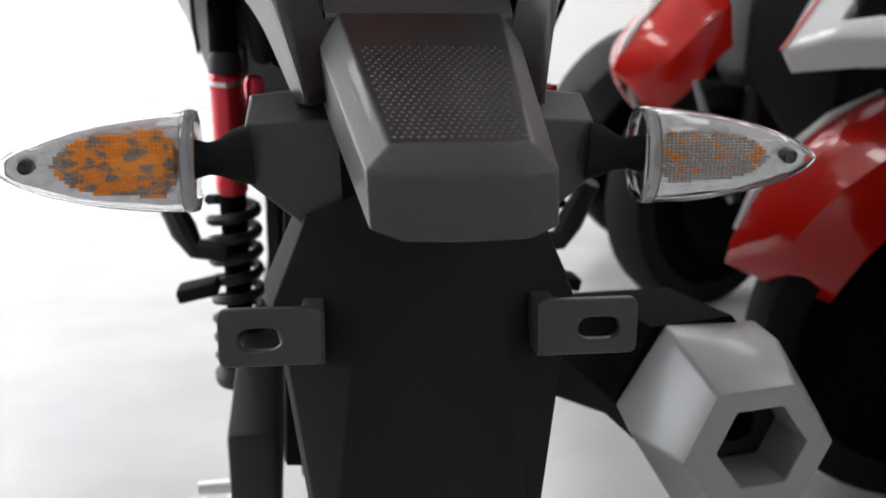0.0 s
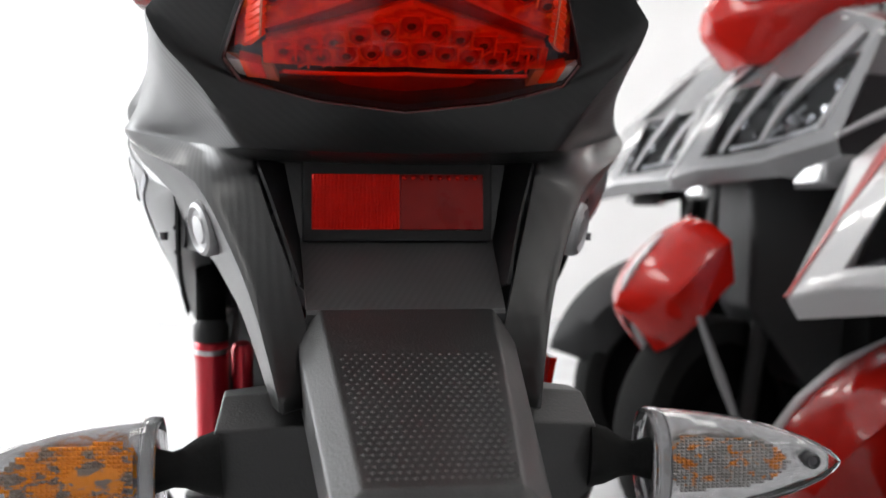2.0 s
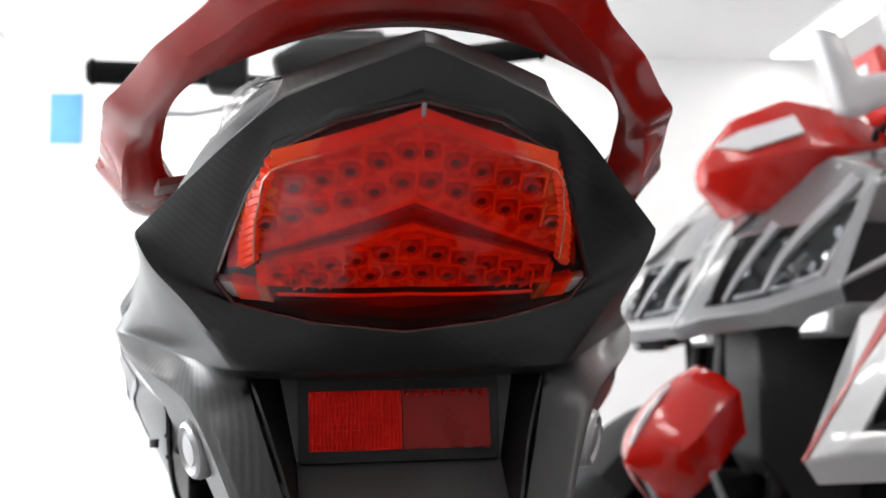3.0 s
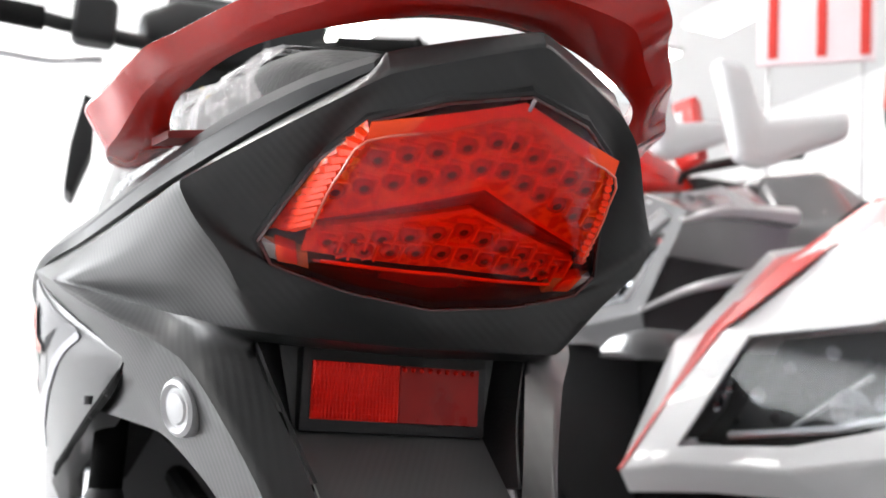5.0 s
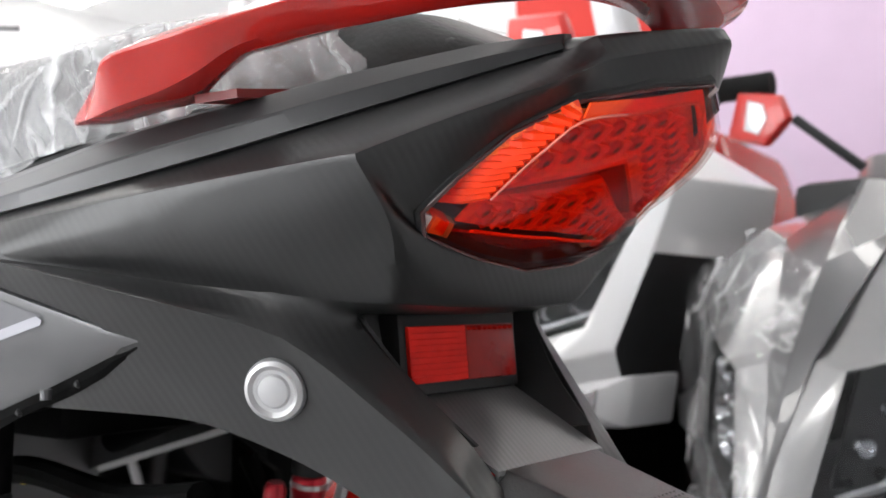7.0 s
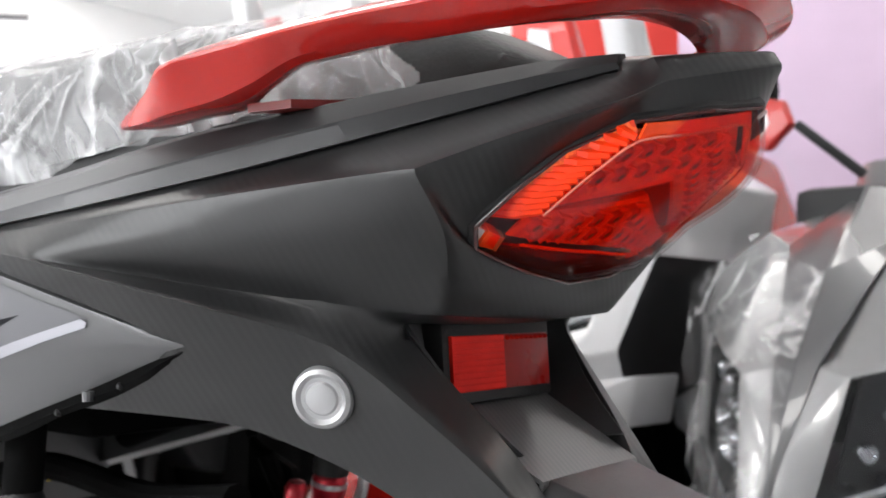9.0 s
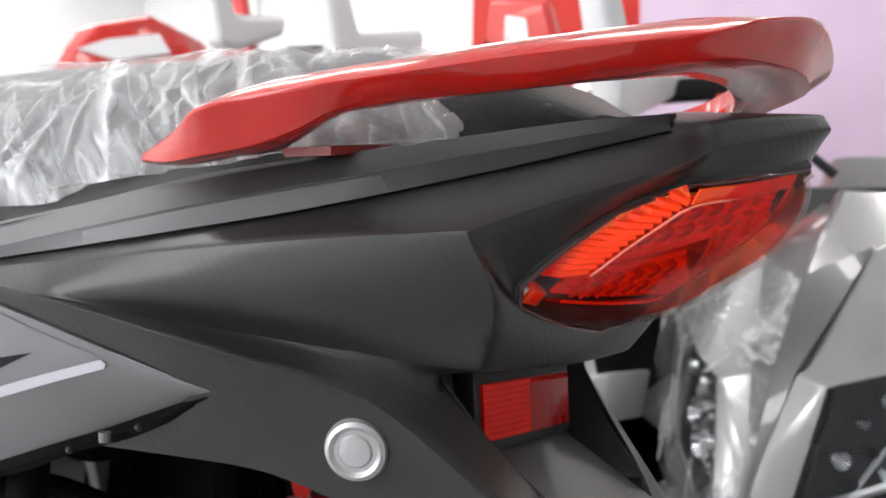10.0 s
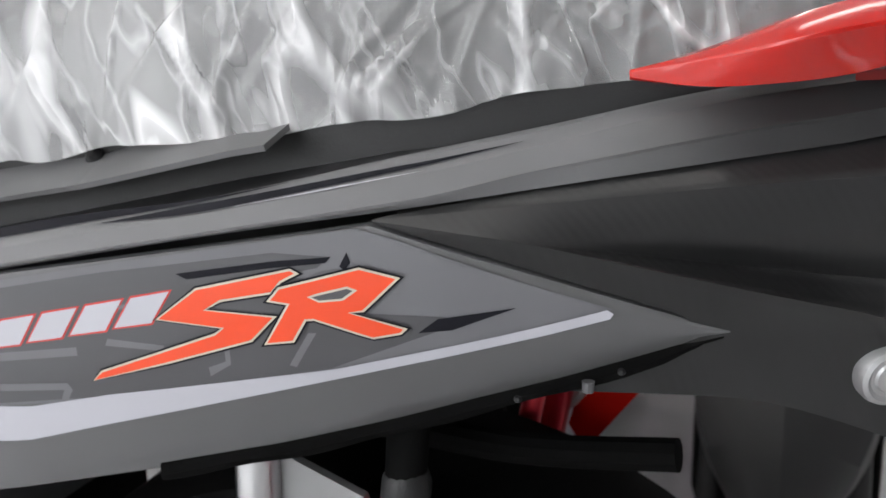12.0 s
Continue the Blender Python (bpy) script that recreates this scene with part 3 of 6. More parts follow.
COWL_CREASES = [
    (0.85, [("b0", "b1", "b2", "b3", "b3b", "b4", "b5", "b5b", "b6", "b7"), ("e0", "em", "eh"), ("eh", "hl"), ("pk", "pm", "hl"), ("o0", "o1", "o2", "o3"), ("i0", "i1", "i2", "i3")]),
    (0.75, [("eh", "e1", "e2", "c"), ("hl", "g0"), ("c", "d1", "d2", "d3"), ("pk", "e0"), ("pk", "dc")]),
    (0.92, [("kb", "kc", "kd", "ke", "vee"), ("o0", "q1", "q2", "ke"), ("c", "r1", "r2", "r3", "vee")]),
    (0.72, [("k0", "km", "k00")]),
    (0.75, [("k0", "ka", "kb")]),
    (0.60, [("d3", "k0")]),
    (1.0, [("g0", "g1", "g2", "g2b", "g3", "g4", "vee"), ("vee", "s4", "s2", "pt"), ("o4", "t0", "t1", "t2", "t3", "t4"), ("pt", "pu", "t4")]),
]
skin("tail_cowl", COWL, COWL_FACES, COWL_CREASES, WOVEN, bike, "matt black tail cowl with woven relief and side arms", both=True)

# the bar that runs along the top edge of the body: upper edge and lower edge
BAR_TOP = [(0.0440, 0.0560, 0.8225), (0.0580, 0.0810, 0.8196), (0.0725, 0.1100, 0.8157), (0.0870, 0.1450, 0.8112), (0.1010, 0.1980, 0.8056), (0.1170, 0.2580, 0.7980), (0.1360, 0.3230, 0.7842), (0.1545, 0.3840, 0.7716), (0.1650, 0.4700, 0.7524), (0.1600, 0.5600, 0.7360), (0.1480, 0.6800, 0.7110)]
BAR_LOW = [(0.0520, 0.0540, 0.8140), (0.0650, 0.0735, 0.8082), (0.0780, 0.0950, 0.8020), (0.0935, 0.1270, 0.7940), (0.1205, 0.1930, 0.7795), (0.1365, 0.2520, 0.7702), (0.1550, 0.3190, 0.7602), (0.1730, 0.3800, 0.7510), (0.1785, 0.4700, 0.7360), (0.1720, 0.5600, 0.7180), (0.1570, 0.6800, 0.6920)]


def bar_loop(a, b, grow):
    """The bar's cross-section between its upper and lower edge, half the width given at the tail end."""
    up, down = a.lerp(b, along(a.y, (0.15, 0.25, 0.30, 0.37), (0.14, 0.20, 0.27, 0.42))), a.lerp(b, along(a.y, (0.2, 0.27, 0.33, 0.37), (0.54, 0.59, 0.64, 0.76)))
    return [a + Vector((-0.016 * grow, 0, -0.004)), a + Vector((-0.003, 0, 0.0002)), a + Vector((0.003, 0, -0.0010)), up + Vector((0.0046 * grow, 0, 0.0012 * grow)), up + Vector((0.0052 * grow, 0, 0.0002 * grow)), down + Vector((0.0050 * grow, 0, -0.0006)), down + Vector((0.0044 * grow, 0, -0.0020)), b + Vector((-0.0030, 0, 0.0006)), b + Vector((-0.012, 0, 0.0005))]


def side_bar(s, y0, y1):
    """A stretch of the bar, from y0 to y1."""
    tp, lp = smooth_path(BAR_TOP, 6), smooth_path(BAR_LOW, 6)
    loops = []
    for i, (a, b) in enumerate(zip(tp, lp)):
        grow = min(1.0, 0.30 + i / 10)
        if not y0 <= a.y <= y1:
            continue
        loops.append([(s * p.x, p.y, p.z) for p in bar_loop(a, b, grow)])
    return bevel_all(rings(loops), 0.0012, 25, 3)


def ribbon(s, y0, y1, f0, f1, taper, lift=0.0006):
    """A tapering sticker on the upper face of the bar, between the shares f0 and f1 of the way from its upper edge to its middle ridge."""
    tp, lp = smooth_path(BAR_TOP, 12), smooth_path(BAR_LOW, 12)
    bm = bmesh.new()
    row = []
    for a, b in zip(tp, lp):
        if not y0 <= a.y <= y1:
            continue
        loop = bar_loop(a, b, 1.0)
        p, q = loop[2], loop[3]
        u = (a.y - y0) / (y1 - y0)
        w = taper(u)
        c = (f0 + f1) / 2
        n = Vector((0.6, 0, 0.8)) * lift
        row.append([bm.verts.new((s * v.x, v.y, v.z)) for v in (p.lerp(q, c + (f0 - c) * w) + n, p.lerp(q, c + (f1 - c) * w) + n)])
    for a, b in zip(row, row[1:]):
        bm.faces.new((a[0], b[0], b[1], a[1]))
    bmesh.ops.recalc_face_normals(bm, faces=bm.faces[:])
    return bm


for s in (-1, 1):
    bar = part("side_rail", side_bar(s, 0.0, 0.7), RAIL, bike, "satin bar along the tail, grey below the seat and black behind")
    part("black_streak", ribbon(s, 0.330, 0.53, 0.20, 0.86, lambda u: min(1.0, 1.5 * u, 4 * (1 - u))), DECALDARK, bar, "long thin black streak")
    part("black_wedge", ribbon(s, 0.43, 0.67, -0.50, 0.30, lambda u: min(1.0, 1.8 * u)), DECALDARK, bar, "long black wedge decal")
    # pale strip that paints in the highlight along the bar's ridge
    part("edge_highlight", ribbon(s, 0.37, 0.46, 0.86, 0.97, lambda u: min(1.0, 2 * u, 2 * (1 - u))), DECALWHITE, bar, "thin pale strip painting in the edge highlight")

# deck between the bars, under the seat
part("tail_deck", sheet({"a": (0, 0.06, 0.822), "b": (0.044, 0.075, 0.815), "c": (0.082, 0.14, 0.800), "d": (0, 0.14, 0.806), "e": (0.120, 0.24, 0.786), "f": (0, 0.24, 0.79), "g": (0.160, 0.40, 0.766), "h": (0, 0.40, 0.775), "i": (0.152, 0.7, 0.705), "j": (0, 0.7, 0.72)},
     [("a", "b", "c", "d"), ("d", "c", "e", "f"), ("f", "e", "g", "h"), ("h", "g", "i", "j")], 0.003, 0, both=True), DEEP, bike, "dark inner tail deck")

# inner walls of the tail arms and the bolt caps
WALL_IN = {"a": (0.0700, 0.1560, 0.7070), "b": (0.0580, 0.1365, 0.6755), "c": (0.0480, 0.1050, 0.6480), "d": (0.0545, 0.1720, 0.7055), "e": (0.0500, 0.1660, 0.6700), "f": (0.0455, 0.1350, 0.6440)}
for s in (-1, 1):
    skin("inner_wall", WALL_IN, [("a", "b", "e", "d"), ("b", "c", "f", "e")], [(1.0, [("a", "b", "c", "f", "e", "d", "a")])], DEEP, bike, "black inner wall of the tail arm", levels=2, thick=0.0016, mirror=s < 0)
    cap = part("bolt_cap", lathe([(0, 0.0148), (0.45, 0.0148), (0.7, 0.0138), (0.82, 0.0118), (0.74, 0.0108), (0.66, 0.0098), (0.66, 0.0080), (0.76, 0.0070), (0.80, 0.0040), (0.81, 0)], (s * 0.0935, 0.1815, 0.6745), (s * 0.1025, 0.1770, 0.6725), 32), CAPSTEEL, bike, "round bare metal bolt cap")

# floor of the tail behind the reflector, and the reflector
part("undertail_plate", sheet({"a": (0, 0.166, 0.706), "b": (0.056, 0.166, 0.706), "c": (0.048, 0.158, 0.667), "d": (0, 0.158, 0.667), "e": (0.044, 0.098, 0.636), "f": (0, 0.098, 0.636), "g": (0.05, 0.12, 0.60), "h": (0, 0.12, 0.60)},
     [("a", "b", "c", "d"), ("d", "c", "e", "f"), ("f", "e", "g", "h")], 0.002, 0.001, both=True), DARKSATIN, bike, "dark plastic shelf under the reflector")
part("tail_core", bevel_all(rings([[(-w, y, z0), (-w, y, z1), (w, y, z1), (w, y, z0)] for y, w, z0, z1 in ((0.176, 0.046, 0.672, 0.735), (0.28, 0.060, 0.676, 0.75), (0.42, 0.070, 0.690, 0.76))]), 0.004, 25), DEEP, bike, "black inner core of the tail")
refl = part("reflector_housing", box((0.094, 0.016, 0.040), (0, 0.158, 0.6865), 0.002, (-4, 0, 0)), DEEP, bike, "black reflector frame")


def ribbed_half():
    """The half of the reflector that is moulded in fine upright ribs, each broken into small steps."""
    bm = box((0.0430, 0.003, 0.0275), (-0.0208, 0.1492, 0.6865), 0.0006, (-4, 0, 0))
    for i in range(24):
        x = -0.0412 + 0.00177 * i
        for j in range(9):
            z = 0.6748 + 0.00293 * j
            y = 0.1477 + 0.0700 * (0.6865 - z) * -1
            a = [bm.verts.new((x + u, y + d, z + w)) for u, d, w in ((-0.0008, 0, -0.0014), (0.0008, 0, -0.0014), (0.0008, 0, 0.0014), (-0.0008, 0, 0.0014))]
            t = [bm.verts.new((x, y - 0.0009, z + w)) for w in (-0.0008, 0.0012)]
            for f in ((a[0], a[1], t[0]), (a[1], a[2], t[1], t[0]), (a[2], a[3], t[1]), (a[3], a[0], t[0], t[1])):
                bm.faces.new(f)
    return bm


REFLECT = mat("red_reflector_plastic", (0.75, 0.016, 0.008), 0.18, metal=0.3, vary=0.25, vscale=90, spec=0.4)
REFLECTDEEP = mat("deep_red_reflector_plastic", (0.26, 0.006, 0.004), 0.3, vary=0.4, vscale=60, spec=0.25)
part("ribbed_reflector", ribbed_half(), REFLECT, refl, "bright red ribbed half of the reflector", smooth=5)
part("plain_reflector", box((0.0412, 0.003, 0.0275), (0.0215, 0.1492, 0.6865), 0.0006, (-4, 0, 0)), REFLECTDEEP, refl, "darker smooth half of the reflector")
# studs in the brighter red stand in for glints along the upper edge
for i in range(9):
    part("glint_stud", lathe([(0, 0.0013), (0.6, 0.0011), (1, 0.0004)], (0.003 + 0.0044 * i, 0.149, 0.6985), (0.003 + 0.0044 * i, 0.1462, 0.6982), 8), REFLECT, refl)


# tail light
LAMP = [COWL[k] for k in ("b0", "b1", "b2", "b3", "b3b", "b4", "b5", "b5b", "b6", "b7")]
LAMP_TOP, LAMP_FOOT = Vector(COWL["b0"]), Vector(COWL["b7"])
LAMP_MID = Vector((0, 0.070, 0.767))
LAMP_OUT = Vector((0, -0.606, -0.796)).normalized()
LAMP_LONG = (LAMP_TOP - LAMP_FOOT).normalized()


def lamp_outline():
    """The lamp's outline, all the way round, in even steps."""
    half = [Vector(p) for p in LAMP]
    full = half + [Vector((-p.x, p.y, p.z)) for p in half[-2:0:-1]]
    loop = []
    for a, b in zip(full, full[1:] + full[:1]):
        n = max(2, round((a - b).length / 0.007))
        loop += [a.lerp(b, k / n) for k in range(n)]
    return loop


OUTLINE = lamp_outline()


def lamp_loop(share, push):
    """The outline drawn in towards the lamp's middle by share and pushed out along its axis."""
    return [LAMP_MID + (p - LAMP_MID) * share + LAMP_OUT * push for p in OUTLINE]


def lamp_shell(depth, bulge, rim=1.0, steps=14):
    """A domed shell over the outline, steep near the top and flat near the foot."""
    loops = []
    for k in range(steps):
        s = (1 - k / steps) ** 1.25
        loop = []
        for p in OUTLINE:
            w = max(-1.0, min(1.0, (p - LAMP_MID).dot(LAMP_LONG) / 0.063))
            rise = (1 - s ** (2.5 + 1.2 * w)) ** (0.80 - 0.10 * w) if s < 1 else 0.0
            loop.append(LAMP_MID + (p - LAMP_MID) * (rim * s) + LAMP_OUT * (depth + bulge * rise))
        loops.append(loop)
    bm = rings(loops, close_ends=False)
    bm.verts.ensure_lookup_table()
    bm.faces.new([v for v in bm.verts[-len(loops[0]):]])
    return bm


def lamp_point(u, v, depth):
    """A place under the lens: u metres from the middle to the side, v from the top (0) to the foot (1), depth metres out from the seat of the moulded parts."""
    p = LAMP_TOP.lerp(LAMP_FOOT, v) + Vector((u, 0, 0))
    a = abs(u)
    return p + LAMP_OUT * (depth - 0.0065 * (a / 0.06) ** 1.5)


tail_light = part("tail_light", lamp_shell(-0.024, 0.008, 0.985), REDDARK, bike, "red tail light with rows of diodes behind the lens")
part("bezel", rings([lamp_loop(1.0, -0.024), lamp_loop(1.005, 0.0008), lamp_loop(0.98, 0.0016), lamp_loop(0.972, -0.003), lamp_loop(0.972, -0.024)], close_ends=False), DEEP, tail_light, "black bezel")


def lens_shell():
    bm = lamp_shell(0.0, 0.0265, 0.985)
    bmesh.ops.recalc_face_normals(bm, faces=bm.faces[:])
    bmesh.ops.solidify(bm, geom=bm.faces[:], thickness=0.0015)
    return bm


inner = part("inner_lens", lamp_shell(-0.0030, 0.0262, 0.972), LENSRED, tail_light, "clear red inner lens", smooth=60)
inner.visible_shadow = False
lens = part("lens", lens_shell(), LENSCLEAR, tail_light, "glossy clear outer lens", smooth=60)
lens.visible_shadow = False
part("lens_rim", rings([lamp_loop(0.985, -0.0005), lamp_loop(0.984, 0.0022), lamp_loop(0.972, 0.0030), lamp_loop(0.962, 0.0024), lamp_loop(0.962, 0.0012)], close_ends=False), mat("clear_red_rim", (0.05, 0.004, 0.003), 0.16, coat=0.35, vary=0.4, vscale=30), tail_light, "glossy rim of the lens")
part("centre_seam", tube([lamp_point(0, v, 0.004) for v in (0.012, 0.030, 0.052)], 0.0009, 6), mat("pale_clear_seam", (0.5, 0.4, 0.4), 0.1, trans=0.3, coat=0.6), tail_light, "pale seam at the top of the lens")


# inner ends of the side fins: metres from the middle, share of the way down
EDGE = ((0.0525, 0.293), (0.0580, 0.430), (0.0604, 0.530), (0.0620, 0.690))


def edge_u(v):
    return float(np.interp(v, [e[1] for e in EDGE], [e[0] for e in EDGE]))


def strip(top, low, half, depth, n=34, m=8, low_depth=None):
    """A moulded strip bent to the lens: top and low give its edges at u metres from the middle."""
    end = depth if low_depth is None else low_depth
    bm = bmesh.new()
    rows = []
    for i in range(-n, n + 1):
        u = half * i / n
        a, b = top(abs(u)), low(abs(u))
        b = max(a + 0.002, b)
        rows.append([bm.verts.new(lamp_point(u, min(0.985, a + (b - a) * j / m), depth + (end - depth) * j / m)) for j in range(m + 1)])
    for a, b in zip(rows, rows[1:]):
        for k in range(m):
            bm.faces.new((a[k], a[k + 1], b[k + 1], b[k]))
    bmesh.ops.recalc_face_normals(bm, faces=bm.faces[:])
    bmesh.ops.solidify(bm, geom=bm.faces[:], thickness=0.0012)
    return bm


def ridge(line, wide, half, depth, rise):
    """A bar of triangular section along a chevron line."""
    loops = []
    for i in range(-16, 17):
        u = half * i / 16
        v, w = line(abs(u)), wide(abs(u))
        loops.append([lamp_point(u, v - w, depth), lamp_point(u, v, depth + rise), lamp_point(u, v + w, depth), lamp_point(u, v, depth - 0.004)])
    return rings(loops)


part("upper_field", strip(lambda u: 0.098 + 3.75 * u + max(0.0, u - 0.0525) * 24, lambda u: 0.405 + 4.4 * u, 0.0615, -0.0040), REDCUP, tail_light, "red moulded diode field")
part("lower_field", strip(lambda u: 0.530 + 3.6 * u, lambda u: 0.800 + 0.75 * u, 0.0625, -0.0040), REDCUP, tail_light, "red moulded diode field")
part("top_strip", strip(lambda u: 0.054 + 3.65 * u, lambda u: 0.098 + 3.75 * u, 0.0530, -0.0015, 30, 3, 0.0010), REDBRIGHT, tail_light, "bright red light strip")
part("foot_strip", strip(lambda u: 0.800 + 0.75 * u, lambda u: 0.818 + 0.75 * u, 0.0540, 0.0005, 30, 2, -0.0010), REDBRIGHT, tail_light, "red lower edge")
part("foot_vee", strip(lambda u: 0.830 + 0.9 * u, lambda u: 0.975 - 0.5 * u, 0.0560, -0.0035, 24, 4, -0.0120), REDBAR, tail_light, "dim red foot of the lamp")
part("chevron_rim", ridge(lambda u: 0.412 + 4.4 * u, lambda u: 0.012, 0.0620, -0.0040, 0.0030), REDBRIGHT, tail_light, "bright red chevron edge", smooth=20)
part("chevron_bar", strip(lambda u: 0.422 + 4.4 * u, lambda u: 0.520 + 3.6 * u, 0.0600, -0.0025, 30, 3, -0.0085), REDBAR, tail_light, "dark red chevron wedge", smooth=20)
part("chevron_lip", ridge(lambda u: 0.528 + 3.6 * u, lambda u: 0.010, 0.0610, -0.0040, 0.0016), REDBRIGHT, tail_light, "bright red lower chevron edge", smooth=20)
part("middle_rib", tube([lamp_point(0, v, -0.0025) for v in (0.11, 0.18, 0.25, 0.32, 0.39)], 0.0012, 6), REDBRIGHT, tail_light)
part("lens_crease", tube(smooth_path([lamp_point(u, v, 0.0030) for u, v in [(-e[0] - 0.0008, e[1]) for e in EDGE[::-1]] + [(-0.027, 0.193), (0, 0.090), (0.027, 0.193)] + [(e[0] + 0.0008, e[1]) for e in EDGE]], 3), 0.0006, 6), mat("pale_red_crease", (0.75, 0.16, 0.10), 0.2, coat=0.5), tail_light, "pale crease where the lens turns to its sides")
DIODE = lathe([(0, 0.0046), (0.5, 0.0044), (0.85, 0.0036), (1.0, 0.0024), (0.85, 0.0021), (0.60, 0)], (0, 0, 0), (0, 0, 0.0036), 12)
DIODE = part("diode_dome", DIODE, REDDOME, tail_light)
part("diode_eye", lathe([(0, 0.0024), (1, 0.0019)], (0, 0, 0.0022), (0, 0, 0.0032), 10), REDPIT, DIODE)
WALLET = box((0.0010, 0.0105, 0.0050), (0.0051, 0.0008, 0.0018), 0.0003)
box((0.0096, 0.0008, 0.0040), (0, 0.0060, 0.0014), 0.0002, bm=WALLET)
box((0.0050, 0.0007, 0.0026), (0.0026, -0.0048, 0.0010), 0.0002, (0, 0, 35), bm=WALLET)
WALLET = part("cell_wall", WALLET, REDBRIGHT, tail_light)
spots = []
for v0, slope, n, gap, first in ((0.205, 3.9, 5, 0.0105, 0.0036), (0.310, 4.2, 6, 0.0104, 0.0052), (0.610, 3.0, 6, 0.0107, 0.0), (0.715, 1.7, 5, 0.0107, 0.0053)):
    for s in (-1, 1):
        for i in range(n):
            u = first + gap * i
            if s < 0 and u == 0:
                continue
            spots.append((s * u, v0 + slope * u))
face = (-LAMP_OUT).to_track_quat("-Z", "Y").to_matrix().to_4x4()
for n, (u, v) in enumerate(spots):
    place = Matrix.Translation(lamp_point(u, v, -0.0040)) @ face @ pose(0, 0, 0, 0, 0, 37 * n)
    if n == 0:
        DIODE.matrix_basis = place
    else:
        copy_thing(DIODE, place)
    wall_place = Matrix.Translation(lamp_point(u, v, -0.0040)) @ face
    if n == 0:
        WALLET.matrix_basis = wall_place
    else:
        copy_thing(WALLET, wall_place)
SIDE = ((0.0545, 0.235), (0.0660, 0.470), (0.0735, 0.670), (0.0775, 0.840))
for s in (-1, 1):
    for i in range(13):
        v = 0.300 + 0.385 * i / 12
        w = float(np.interp(v, (0.30, 0.45, 0.60, 0.69), (0.335, 0.575, 0.735, 0.835)))
        out_u = float(np.interp(w, [e[1] for e in SIDE], [e[0] for e in SIDE])) - 0.0055
        inner_end, outer_end = lamp_point(s * edge_u(v), v, 0.0005), lamp_point(s * out_u, w, -0.0120)
        mid_way = inner_end.lerp(outer_end, 0.5) + LAMP_OUT * 0.0012 + Vector((s * 0.0008, 0, 0))
        part("side_fin", tube([inner_end, mid_way, outer_end], [0.0017, 0.0026, 0.0018], 6), REDFIN, tail_light, smooth=20)
    bed = bmesh.new()
    rows = []
    for i in range(9):
        v, w = 0.285 + 0.415 * i / 8, 0.255 + 0.60 * i / 8
        out_u = float(np.interp(w, [e[1] for e in SIDE], [e[0] for e in SIDE])) - 0.0015
        rows.append([bed.verts.new(lamp_point(s * edge_u(v), v, -0.0012)), bed.verts.new(lamp_point(s * out_u, w, -0.0118))])
    for a, b in zip(rows, rows[1:]):
        bed.faces.new((a[0], a[1], b[1], b[0]))
    bmesh.ops.recalc_face_normals(bed, faces=bed.faces[:])
    bmesh.ops.solidify(bed, geom=bed.faces[:], thickness=0.001)
    part("fin_bed", bed, REDCUP, tail_light, "red bed under the side fins")
    block = rings([[lamp_point(s * u, v, d) for u, v in ((0.0735, 0.850), (0.0640, 0.860), (0.0615, 0.925), (0.0705, 0.930))] for d in (-0.0095, -0.0030)])
    part("corner_block", bevel_all(block, 0.0008, 20), REDBRIGHT, tail_light, "orange-red corner block")
    guide = rings([[lamp_point(s * u, v, d) for u, v in ((0.0795, 0.862), (0.0590, 0.868), (0.0560, 0.945), (0.0745, 0.965))] for d in (-0.0090, -0.0045)])
    part("corner_guide", bevel_all(guide, 0.0006, 20), mat("pale_clear_guide", (0.62, 0.60, 0.59), 0.25, vary=0.2, vscale=60, coat=0.4), tail_light, "pale clear corner piece")

# cover over the plate carrier
COVER = {
    "t0": (0, 0.100, 0.6385), "t1": (0.0385, 0.0985, 0.6380), "s1": (0.048, 0.096, 0.624), "w1": (0.047, 0.096, 0.598),
    "t2": (0, -0.044, 0.5945), "t3": (0.0250, -0.0435, 0.5940), "s2": (0.0335, -0.047, 0.5855), "f0": (0, -0.0530, 0.5845), "f1": (0.0210, -0.0520, 0.5845), "w2": (0.0325, -0.0540, 0.5670), "u0": (0, -0.0590, 0.5630), "u1": (0.022, -0.0580, 0.5635),
}
COVER_FACES = [("t0", "t1", "t3", "t2"), ("t1", "s1", "s2", "t3"), ("s1", "w1", "w2", "s2"), ("t2", "t3", "f1", "f0"), ("t3", "s2", "f1"), ("f0", "f1", "u1", "u0"), ("f1", "s2", "w2", "u1")]
cover = part("carrier_cover", sheet(COVER, COVER_FACES, 0.002, 0.0013, both=True), BLACK, bike, "matt black tapered cover over the plate carrier")


